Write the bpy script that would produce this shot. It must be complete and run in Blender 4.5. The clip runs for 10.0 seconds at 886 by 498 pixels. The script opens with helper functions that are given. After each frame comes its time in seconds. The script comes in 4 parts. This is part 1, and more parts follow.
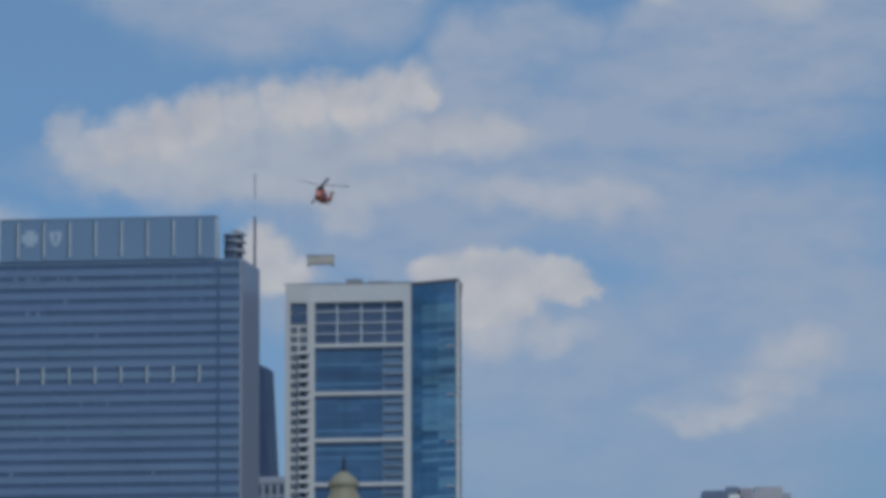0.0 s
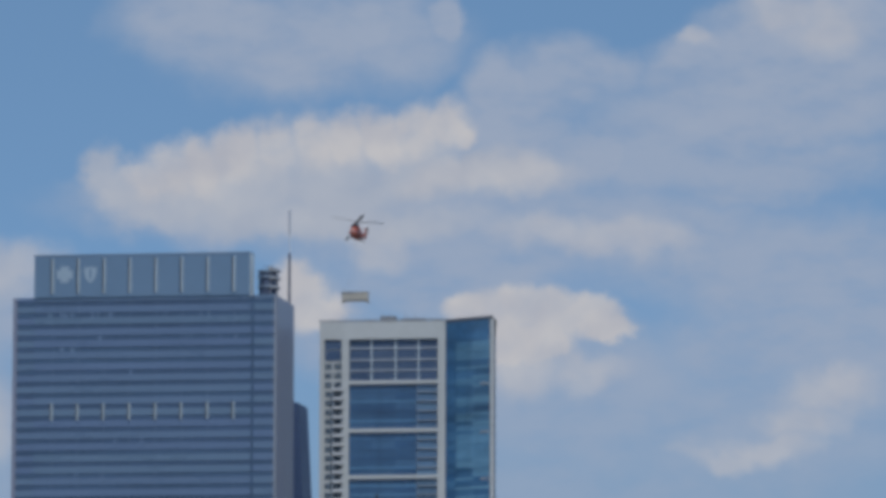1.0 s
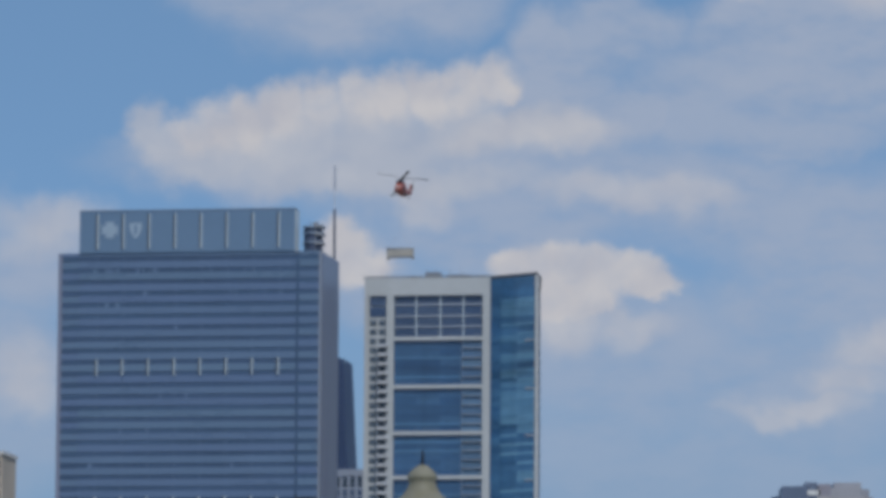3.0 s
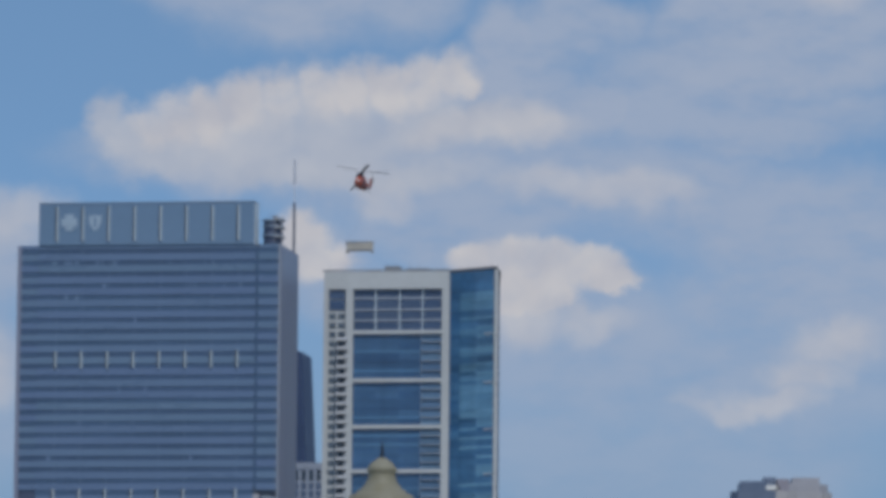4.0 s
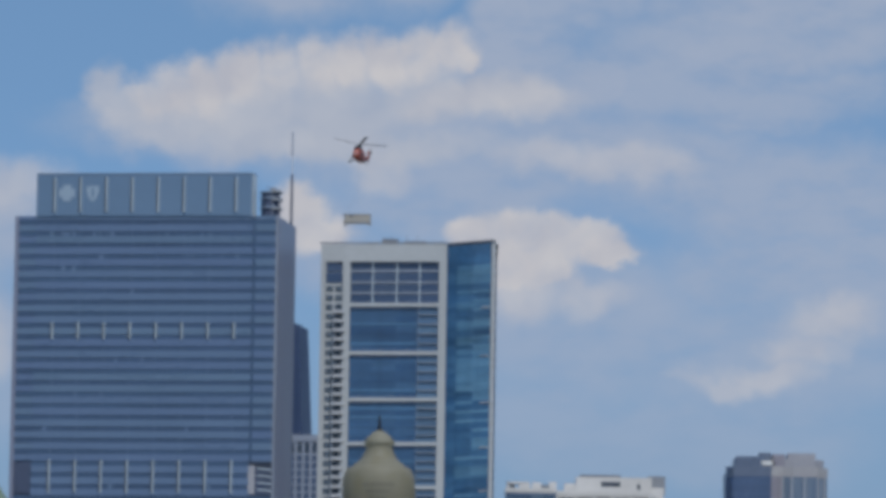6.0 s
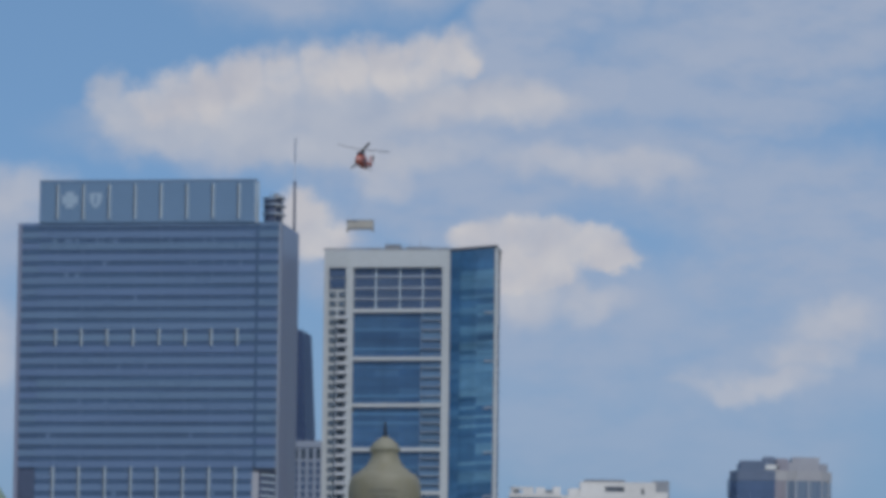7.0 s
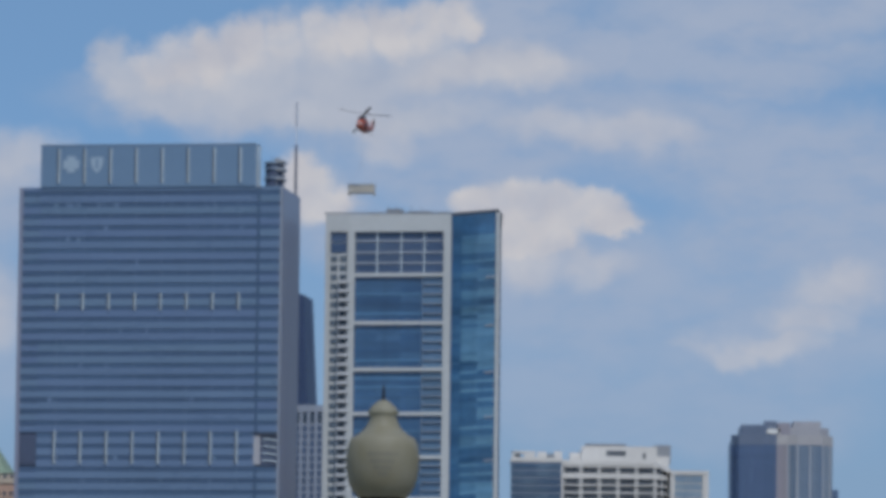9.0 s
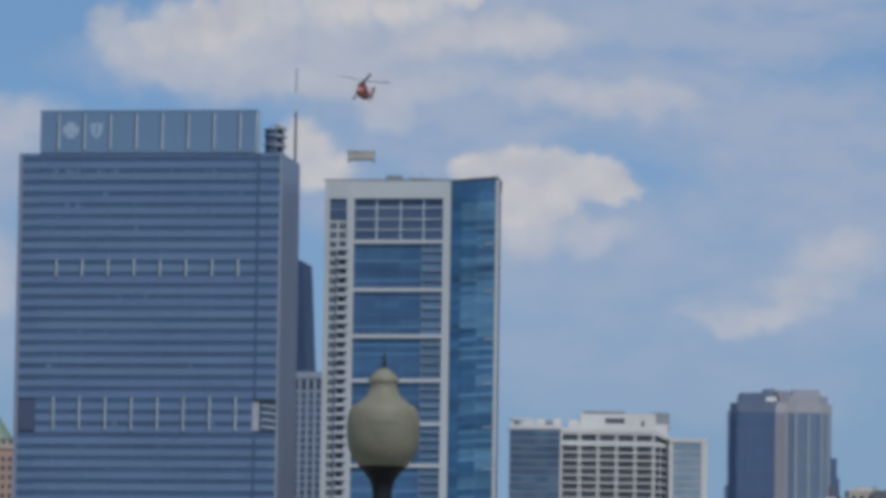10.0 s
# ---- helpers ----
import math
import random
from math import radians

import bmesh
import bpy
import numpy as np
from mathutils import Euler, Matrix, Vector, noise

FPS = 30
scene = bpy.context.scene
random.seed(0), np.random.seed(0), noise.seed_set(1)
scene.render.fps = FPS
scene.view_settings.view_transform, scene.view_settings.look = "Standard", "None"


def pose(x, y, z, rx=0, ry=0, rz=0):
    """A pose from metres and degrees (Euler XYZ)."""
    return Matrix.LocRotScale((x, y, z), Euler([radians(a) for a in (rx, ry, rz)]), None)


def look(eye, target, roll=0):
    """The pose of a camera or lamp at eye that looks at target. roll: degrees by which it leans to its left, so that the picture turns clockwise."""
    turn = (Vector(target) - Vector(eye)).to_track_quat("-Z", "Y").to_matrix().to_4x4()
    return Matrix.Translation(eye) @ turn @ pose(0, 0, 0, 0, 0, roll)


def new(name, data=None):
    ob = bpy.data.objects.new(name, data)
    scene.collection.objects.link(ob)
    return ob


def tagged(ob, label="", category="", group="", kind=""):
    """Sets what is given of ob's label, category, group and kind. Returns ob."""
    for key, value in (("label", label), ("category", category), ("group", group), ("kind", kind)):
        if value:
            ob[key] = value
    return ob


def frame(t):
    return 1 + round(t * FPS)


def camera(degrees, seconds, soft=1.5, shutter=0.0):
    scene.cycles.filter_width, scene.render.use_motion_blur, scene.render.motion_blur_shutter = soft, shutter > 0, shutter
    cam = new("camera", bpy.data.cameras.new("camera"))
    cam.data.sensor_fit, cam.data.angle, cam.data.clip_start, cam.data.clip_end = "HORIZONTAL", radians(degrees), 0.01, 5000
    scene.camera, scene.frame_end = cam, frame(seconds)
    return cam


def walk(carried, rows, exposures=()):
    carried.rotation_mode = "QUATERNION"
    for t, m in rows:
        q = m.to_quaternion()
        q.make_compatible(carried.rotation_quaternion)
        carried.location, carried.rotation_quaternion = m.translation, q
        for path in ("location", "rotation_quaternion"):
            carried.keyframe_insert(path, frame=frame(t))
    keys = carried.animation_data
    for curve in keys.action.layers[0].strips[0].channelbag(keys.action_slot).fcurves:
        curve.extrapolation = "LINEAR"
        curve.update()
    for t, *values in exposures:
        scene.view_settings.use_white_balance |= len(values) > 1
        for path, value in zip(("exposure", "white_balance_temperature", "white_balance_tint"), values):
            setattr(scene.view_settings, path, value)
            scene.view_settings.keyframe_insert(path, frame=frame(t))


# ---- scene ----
cam = camera(8.79, 10.0, soft=4.7)


def aim(x, z, turn, rise, lean):
    """A hand-held pose at the eye (x, 0, z): turned to the left, raised above the horizon and leaning, in degrees."""
    return pose(x, 0, z, 0, 0, turn) @ pose(0, 0, 0, 90 + rise) @ pose(0, 0, 0, 0, 0, lean)


walk(cam, [
    (0, aim(0.020, 1.600, -0.391, 6.971, -0.10)),
    (0.2, aim(0.020, 1.599, -0.687, 7.150, -0.05)),
    (0.5, aim(0.020, 1.599, -0.471, 7.257, 0.02)),
    (0.7, aim(0.021, 1.599, -0.365, 7.256, 0.07)),
    (1, aim(0.023, 1.600, -0.044, 7.340, 0.14)),
    (1.2, aim(0.025, 1.601, -0.099, 7.229, 0.11)),
    (1.5, aim(0.028, 1.603, 0.125, 6.913, 0.07)),
    (1.7, aim(0.025, 1.601, 0.301, 6.819, 0.18)),
    (2, aim(0.020, 1.599, 0.352, 6.803, 0.35)),
    (2.2, aim(0.019, 1.600, 0.282, 6.722, 0.34)),
    (2.5, aim(0.018, 1.601, 0.342, 6.833, 0.32)),
    (2.7, aim(0.017, 1.601, 0.419, 6.873, 0.34)),
    (3.8, aim(0.012, 1.597, 0.124, 6.948, 0.50)),
    (4, aim(0.011, 1.596, -0.000, 6.846, 0.52)),
    (4.2, aim(0.010, 1.597, 0.016, 6.877, 0.54)),
    (4.5, aim(0.009, 1.597, 0.082, 6.888, 0.57)),
    (4.7, aim(0.009, 1.598, 0.134, 6.914, 0.68)),
    (5, aim(0.010, 1.599, 0.144, 6.875, 0.86)),
    (5.2, aim(0.010, 1.597, 0.142, 6.809, 0.93)),
    (5.5, aim(0.010, 1.594, 0.078, 6.628, 1.04)),
    (5.7, aim(0.007, 1.595, 0.024, 6.566, 0.99)),
    (6.8, aim(-0.007, 1.599, 0.011, 6.637, 0.74)),
    (7, aim(-0.009, 1.600, 0.001, 6.633, 0.69)),
    (7.2, aim(-0.007, 1.601, 0.005, 6.644, 0.80)),
    (7.5, aim(-0.003, 1.602, -0.130, 6.483, 0.96)),
    (7.7, aim(-0.000, 1.600, -0.080, 6.374, 0.91)),
    (8, aim(0.004, 1.597, -0.062, 6.265, 0.84)),
    (8.2, aim(0.005, 1.596, -0.184, 6.173, 0.88)),
    (8.5, aim(0.006, 1.594, -0.283, 6.173, 0.95)),
    (8.7, aim(0.007, 1.594, -0.159, 6.267, 0.84)),
    (9, aim(0.010, 1.594, 0.011, 6.278, 0.67)),
    (9.2, aim(0.007, 1.595, 0.074, 6.299, 0.77)),
    (9.5, aim(0.002, 1.596, 0.101, 6.326, 0.91)),
    (9.7, aim(0.001, 1.599, -0.018, 6.316, 0.89)),
    (10, aim(-0.000, 1.603, 0.000, 5.950, 0.85)),
], exposures=((0, -0.18, 6320, 7.4), (0.5, -0.13, 6430, 8.8), (1.0, -0.11, 6500, 9.2), (2.0, -0.07, 6500, 9.7), (4.0, -0.05, 6500, 10.0), (8.5, 0.02, 6500, 10.2), (9.5, 0.03, 6500, 10.0), (10, 0.0, 6500, 9.8)))

# ---- light ----
SUN_TURN, SUN_RISE = 18.0, 54.0    # degrees east of due behind the eye, degrees above the horizon
sun_way = Vector((math.sin(radians(SUN_TURN)) * math.cos(radians(SUN_RISE)),
                  -math.cos(radians(SUN_TURN)) * math.cos(radians(SUN_RISE)), math.sin(radians(SUN_RISE))))
sun = new("sun", bpy.data.lights.new("sun", "SUN"))
sun.data.energy, sun.data.angle, sun.data.color = 2.75, radians(0.6), (1.0, 0.95, 0.88)
sun.matrix_world = look(sun_way * 100, (0, 0, 0))

# Cloud forms: slopes of the sight line east and up (times 100), and their half widths.
BRIGHT_BANK = (
    (-5.08, 14.07, 0.35, 0.37), (-4.69, 14.23, 0.51, 0.41), (-4.07, 14.32, 0.49, 0.47), (-3.5, 14.51, 0.51, 0.47),
    (-2.91, 14.68, 0.49, 0.53), (-2.21, 14.73, 0.59, 0.55), (-1.62, 14.79, 0.49, 0.47), (-0.93, 14.85, 0.54, 0.47),
    (-0.31, 14.99, 0.47, 0.51), (0.14, 15.06, 0.41, 0.43), (0.44, 14.88, 0.27, 0.24),
)
BRIGHT_LOW = (
    (0.61, 11.75, 0.47, 0.27), (1.25, 11.79, 0.69, 0.33), (1.99, 11.73, 0.69, 0.31), (2.59, 11.66, 0.49, 0.29),
    (2.98, 11.45, 0.35, 0.18), (1.16, 11.31, 0.59, 0.41), (1.75, 11.24, 0.54, 0.31),
    (-2.43, 12.03, 0.41, 0.51), (-2.03, 11.75, 0.39, 0.27),
)
BRIGHT_EAST = (
    (0.32, 14.12, 1.08, 0.33), (1.41, 14.08, 0.69, 0.33), (2.11, 13, 0.88, 0.33), (3.19, 13.06, 1.08, 0.35),
    (3.94, 13.06, 0.55, 0.29), (-1.2, 12.95, 0.36, 0.4), (1.37, 10.88, 0.74, 0.37), (7.14, 10.39, 0.78, 0.39),
    (5.76, 9.53, 1.08, 0.27), (6.55, 9.9, 0.78, 0.31), (4.88, 9.4, 0.59, 0.2), (4.35, 16.59, 0.41, 0.16), (5.89, 17.09, 0.69, 0.25), (6.98, 16.92, 0.69, 0.39),
    (2.41, 10.76, 0.59, 0.29), (-7.87, 12.42, 1.05, 0.52),
    (-7.33, 12.58, 0.45, 0.4), (-8.21, 9.79, 0.6, 0.5),
)
BANK_SKIRT = (
    (-5.85, 14.17, 0.39, 0.51), (-5.55, 13.83, 0.49, 0.57), (-4.78, 13.71, 1.18, 0.54), (-3.39, 13.84, 1.37, 0.74),
    (-1.81, 13.95, 1.37, 0.78), (-0.33, 14.2, 1.08, 0.61), (0.86, 14.18, 1.27, 0.45), (-2, 13.35, 2.94, 0.39),
)
VEIL_HIGH = (
    (-3.55, 16.69, 1.47, 0.78), (-2.16, 16.59, 1.27, 0.88), (-1.26, 16.89, 0.59, 0.59), (-4.44, 17.09, 1.18, 0.59),
    (0.18, 17.0, 0.34, 0.39), (1.02, 15.69, 0.59, 0.61), (1.32, 14.99, 1.08, 0.49), (2.31, 14.49, 1.18, 0.49),
    (4.54, 15.95, 1.13, 0.71), (5.89, 16.21, 1.47, 0.98), (7.37, 16.11, 1.57, 1.18), (7.18, 17.02, 1.18, 0.49),
    (5.48, 15.1, 1.86, 0.44),
)
VEIL_WIDE = (
    (-2.84, 16.28, 1.96, 0.88), (-1.06, 16.69, 1.67, 0.98), (-4.04, 16.98, 1.57, 0.78), (0.83, 14.99, 0.93, 0.44),
    (1.53, 15.45, 1.03, 0.54), (2.27, 15.95, 1.08, 0.59), (4.7, 15.31, 2.06, 1.08), (6.48, 15.72, 2.55, 1.18),
    (3.41, 14.6, 1.37, 0.88), (5.6, 14.3, 2.6, 0.6),
)
VEIL_MID = (
    (-3.91, 13.47, 2.55, 0.59), (-0.84, 13.29, 2.55, 0.88), (2.03, 13.3, 2.65, 0.98), (4.5, 13.01, 2.65, 0.98),
    (6.47, 12.52, 2.55, 1.08), (0.55, 12.4, 2.65, 0.83), (-2.02, 11.59, 0.88, 0.88), (5.48, 11.18, 1.86, 0.74),
)
VEIL_LOW = (
    (-7.74, 11.66, 1.57, 1.08), (-8.11, 9.38, 1.18, 1.57), (2.33, 10.22, 2.84, 1.37), (5.97, 9.64, 3.14, 1.27),
    (1.55, 8.44, 2.75, 0.98), (4.69, 8.26, 3.24, 0.88), (7.65, 11.04, 1.67, 1.57),
)


class Net:
    """Short hand for a node tree."""

    def __init__(self, tree):
        self.tree = tree
        tree.nodes.clear()

    def node(self, kind):
        return self.tree.nodes.new(kind)

    def put(self, socket, value):
        if isinstance(value, bpy.types.NodeSocket):
            self.tree.links.new(value, socket)
        elif value is not None:
            socket.default_value = value

    def math(self, op, a, b=None, c=None, clamp=False):
        n = self.node("ShaderNodeMath")
        n.operation, n.use_clamp = op, clamp
        for s, v in zip(n.inputs, (a, b, c)):
            self.put(s, v)
        return n.outputs[0]

    def vec(self, op, a, b=None):
        n = self.node("ShaderNodeVectorMath")
        n.operation = op
        self.put(n.inputs[0], a)
        self.put(n.inputs[1], b)
        return n.outputs["Value"] if op in ("LENGTH", "DOT_PRODUCT") else n.outputs[0]

    def noise(self, vector, scale, detail=4.0, rough=0.55, colour=False):
        n = self.node("ShaderNodeTexNoise")
        self.put(n.inputs["Vector"], vector)
        n.inputs["Scale"].default_value, n.inputs["Detail"].default_value, n.inputs["Roughness"].default_value = scale, detail, rough
        return n.outputs["Color" if colour else "Fac"]

    def ramp(self, value, lo, hi, a=0.0, b=1.0, smooth=True):
        n = self.node("ShaderNodeMapRange")
        n.interpolation_type = "SMOOTHSTEP" if smooth else "LINEAR"
        for s, v in zip(n.inputs, (value, lo, hi, a, b)):
            self.put(s, v)
        return n.outputs[0]

    def mix(self, fac, a, b):
        n = self.node("ShaderNodeMix")
        n.data_type = "RGBA"
        for s, v in ((n.inputs[0], fac), (n.inputs[6], a), (n.inputs[7], b)):
            if isinstance(v, tuple):
                v = (*v, 1.0)[:4]
            self.put(s, v)
        return n.outputs[2]


def build_sky():
    world = bpy.data.worlds.new("sky")
    scene.world = world
    world.use_nodes = True
    n = Net(world.node_tree)
    way = n.node("ShaderNodeTexCoord").outputs["Generated"]
    sky = n.node("ShaderNodeTexSky")
    sky.sky_type = "NISHITA"
    sky.sun_disc, sky.sun_elevation, sky.sun_rotation = False, radians(SUN_RISE), radians(180 - SUN_TURN)
    sky.air_density, sky.dust_density, sky.ozone_density = 1.0, 0.4, 2.0
    # the blue of the upper sky reaches low down between the clouds
    lifted = n.vec("NORMALIZE", n.vec("ADD", n.vec("MULTIPLY", way, (1, 1, 1.6)), (0, 0, 0.22)))
    n.put(sky.inputs["Vector"], lifted)
    blue = n.vec("MULTIPLY", sky.outputs[0], (SKY_GAIN * 0.88, SKY_GAIN, SKY_GAIN * 0.99))
    part_xyz = n.node("ShaderNodeSeparateXYZ")
    n.put(part_xyz.inputs[0], way)
    x, y, z = part_xyz.outputs
    deep = n.math("MAXIMUM", n.math("ABSOLUTE", y), 0.05)
    both = n.node("ShaderNodeCombineXYZ")
    n.put(both.inputs[0], n.math("MULTIPLY", n.math("DIVIDE", x, deep), 100.0))
    n.put(both.inputs[1], n.math("MULTIPLY", n.math("DIVIDE", z, deep), 100.0))
    flat = both.outputs[0]
    # billows: the forms' outlines are pushed about at two sizes
    big = n.vec("SUBTRACT", n.noise(flat, 0.45, 3, 0.5, True), (0.5, 0.5, 0.5))
    small = n.vec("SUBTRACT", n.noise(flat, 1.9, 5, 0.6, True), (0.5, 0.5, 0.5))
    bent = n.vec("ADD", flat, n.vec("ADD", n.vec("MULTIPLY", big, (0.75, 0.6, 0)), n.vec("MULTIPLY", small, (0.5, 0.5, 0))))
    soft = n.vec("ADD", flat, n.vec("ADD", n.vec("MULTIPLY", big, (2.2, 1.6, 0)), n.vec("MULTIPLY", small, (0.6, 0.5, 0))))

    # rounded heads: each cell of a soft cellular pattern swells the outline and is lit from above
    def heads(point):
        v = n.node("ShaderNodeTexVoronoi")
        v.feature = "SMOOTH_F1"
        n.put(v.inputs["Vector"], n.vec("MULTIPLY", point, (1, 1, 0)))
        v.inputs["Scale"].default_value, v.inputs["Smoothness"].default_value = 1.25, 0.8
        return v.outputs["Distance"]

    lumpy = n.vec("ADD", flat, n.vec("ADD", n.vec("MULTIPLY", big, (0.5, 0.5, 0)), n.vec("MULTIPLY", small, (0.42, 0.42, 0))))
    swell = heads(lumpy)
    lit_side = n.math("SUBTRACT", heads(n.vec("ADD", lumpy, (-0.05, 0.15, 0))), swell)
    fluff = n.vec("SUBTRACT", n.noise(flat, 5.5, 4, 0.6, True), (0.5, 0.5, 0.5))

    def nearest(point, forms):
        least = None
        for u, v, a, b in forms:
            d = n.vec("LENGTH", n.vec("MULTIPLY", n.vec("SUBTRACT", point, (u, v, 0)), (1 / a, 1 / b, 0)))
            least = d if least is None else n.math("SMOOTH_MIN", least, d, 0.25)
        return least

    grain = n.noise(n.vec("MULTIPLY", flat, (0.65, 1.35, 1)), 1.0, 6, 0.6)
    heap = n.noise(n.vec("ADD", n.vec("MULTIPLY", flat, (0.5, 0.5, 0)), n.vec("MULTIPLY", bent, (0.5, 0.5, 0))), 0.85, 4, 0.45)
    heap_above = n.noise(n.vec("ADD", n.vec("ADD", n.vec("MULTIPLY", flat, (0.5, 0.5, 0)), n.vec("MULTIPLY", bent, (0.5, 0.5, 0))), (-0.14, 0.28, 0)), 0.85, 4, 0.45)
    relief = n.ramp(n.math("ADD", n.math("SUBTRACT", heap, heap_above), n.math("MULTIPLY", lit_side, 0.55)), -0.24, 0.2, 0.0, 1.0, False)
    veil = n.ramp(nearest(soft, VEIL_WIDE + VEIL_MID + VEIL_LOW), 1.4, 0.5, 0.0, 0.92)
    heaped = n.math("ADD", nearest(lumpy, VEIL_HIGH), n.math("MULTIPLY", n.math("SUBTRACT", swell, 0.42), 0.4))
    veil = n.math("MAXIMUM", veil, n.ramp(heaped, 1.5, 0.65))
    elsewhere = n.ramp(n.noise(n.vec("MULTIPLY", way, (1, 1, 1.8)), 7.0, 6, 0.55), 0.46, 0.62, 0.0, 0.75)
    in_view = n.ramp(n.math("ABSOLUTE", n.math("DIVIDE", x, deep)), 0.11, 0.16)
    behind = n.math("LESS_THAN", y, 0.0)
    above = n.ramp(z, 0.19, 0.24)
    veil = n.math("MAXIMUM", veil, n.math("MULTIPLY", elsewhere, n.math("MAXIMUM", above, n.math("MAXIMUM", in_view, behind))))
    veil = n.math("MULTIPLY", veil, n.ramp(grain, 0.2, 0.6, 0.55, 0.95))
    veil = n.math("MULTIPLY", veil, n.ramp(z, 0.065, 0.118, 0.45, 1.0))
    fringe = n.vec("ADD", bent, n.vec("MULTIPLY", fluff, (0.16, 0.16, 0)))
    bump = n.math("MULTIPLY", n.math("SUBTRACT", swell, 0.42), 0.5)
    to_bank, to_low = (n.math("ADD", nearest(fringe, forms), bump) for forms in (BRIGHT_BANK, BRIGHT_LOW))
    bank = n.ramp(to_bank, 1.42, 0.55)
    low = n.ramp(to_low, 1.5, 0.75)
    skirt = n.math("MAXIMUM", n.ramp(nearest(fringe, BANK_SKIRT), 1.3, 0.45, 0.0, 0.85), n.ramp(to_low, 1.8, 0.7, 0.0, 0.5))
    east = n.ramp(nearest(soft, BRIGHT_EAST), 1.6, 0.3, 0.0, 0.6)
    lit = n.math("MAXIMUM", n.math("MAXIMUM", bank, low), east)
    lit = n.math("MULTIPLY", lit, n.ramp(n.noise(bent, 0.9, 5, 0.55), 0.3, 0.6, 0.68, 0.97))
    low_haze = n.ramp(z, 0.125, 0.07, 0.0, 0.9, False)
    base = n.mix(low_haze, blue, (0.222, 0.342, 0.50))
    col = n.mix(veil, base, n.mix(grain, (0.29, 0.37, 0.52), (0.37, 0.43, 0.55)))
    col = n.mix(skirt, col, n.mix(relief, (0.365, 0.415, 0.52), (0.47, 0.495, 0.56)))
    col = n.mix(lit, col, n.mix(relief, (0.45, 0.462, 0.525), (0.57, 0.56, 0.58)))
    out = n.node("ShaderNodeBackground")
    n.put(out.inputs[0], col)
    out.inputs[1].default_value = 1.0
    n.put(n.node("ShaderNodeOutputWorld").inputs[0], out.outputs[0])


SKY_GAIN = 0.147
build_sky()


# ---- materials ----
def material(name, colour, rough=0.6, metal=0.0, ior=1.5, spread=0.12, grain=2.0, stain=0.12, bump=0.02, tint=None, streak=1.0):
    """A surface with fine grain and broad weathering; spread: how far one piece differs from the next; tint: the colour towards which pieces vary."""
    m = bpy.data.materials.new(name)
    m.use_nodes = True
    n = Net(m.node_tree)
    place = n.node("ShaderNodeTexCoord").outputs["Object"]
    world_place = n.node("ShaderNodeNewGeometry").outputs["Position"]
    fine = n.noise(place, grain, 4, 0.6)
    broad = n.noise(n.vec("MULTIPLY", world_place, (1, 1, 1 / streak)), grain * 0.06, 4, 0.55)
    chance = n.node("ShaderNodeObjectInfo").outputs["Random"]
    base = (*colour, 1.0)
    other = (*(tint or tuple(c * (1 - spread) for c in colour)), 1.0)
    col = n.mix(chance, base, other)
    dim = n.math("MULTIPLY", n.ramp(fine, 0.25, 0.75, 1 - stain * 0.5, 1 + stain * 0.35, False), n.ramp(broad, 0.3, 0.7, 1 - stain, 1 + stain * 0.6, False))
    scale = n.node("ShaderNodeVectorMath")
    scale.operation = "SCALE"
    n.put(scale.inputs[0], col)
    n.put(scale.inputs["Scale"], dim)
    b = n.node("ShaderNodeBsdfPrincipled")
    n.put(b.inputs["Base Color"], scale.outputs[0])
    n.put(b.inputs["Roughness"], n.ramp(broad, 0.3, 0.7, max(rough - 0.06, 0.02), min(rough + 0.08, 1.0), False))
    b.inputs["Metallic"].default_value, b.inputs["IOR"].default_value = metal, ior
    if bump:
        bm = n.node("ShaderNodeBump")
        bm.inputs["Strength"].default_value, bm.inputs["Distance"].default_value = 0.3, bump
        n.put(bm.inputs["Height"], fine)
        n.put(b.inputs["Normal"], bm.outputs[0])
    n.put(n.node("ShaderNodeOutputMaterial").inputs[0], b.outputs[0])
    return m


SPANDREL = material("blue_grey_spandrel", (0.101, 0.157, 0.274), 0.3, 0.0, 1.5, 0.06, 0.5, 0.10, 0.004, (0.109, 0.176, 0.272), 0.3)
STRIP = material("dark_window_strip", (0.050, 0.086, 0.162), 0.14, 0.0, 1.5, 0.25, 0.6, 0.18, 0.003, (0.055, 0.10, 0.18), 0.3)
CROWN = material("crown_cladding", (0.118, 0.20, 0.315), 0.45, 0.0, 1.5, 0.05, 0.4, 0.08, 0.004)
FIN = material("pale_metal_fin", (0.49, 0.57, 0.62), 0.4, 0.1, 1.5, 0.08, 1.0, 0.1, 0.004)
# Near-black for shade beside fins and under the soffit; also backs wall panels.
SHADE_GAP = material("dark_gap_shade", (0.03, 0.045, 0.075), 0.6, 0.0, 1.5, 0.1, 1.0, 0.1, 0.004)
SIDE = material("grey_granite_side", (0.18, 0.20, 0.275), 0.35, 0.0, 1.6, 0.05, 0.8, 0.12, 0.004, None, 6.0)
EMBLEM = material("pale_emblem_enamel", (0.27, 0.36, 0.46), 0.4, 0.0, 1.5, 0.03, 2.0, 0.06, 0.002)
CONCRETE = material("white_painted_concrete", (0.42, 0.455, 0.48), 0.7, 0.0, 1.5, 0.05, 0.8, 0.12, 0.01, None, 5.0)
SLAB = material("balcony_slab_concrete", (0.43, 0.46, 0.50), 0.7, 0.0, 1.5, 0.08, 0.8, 0.1, 0.01)
BLUE_PANE = material("blue_pane", (0.026, 0.080, 0.185), 0.1, 0.0, 1.7, 0.2, 0.35, 0.4, 0.004, (0.045, 0.115, 0.23), 0.25)
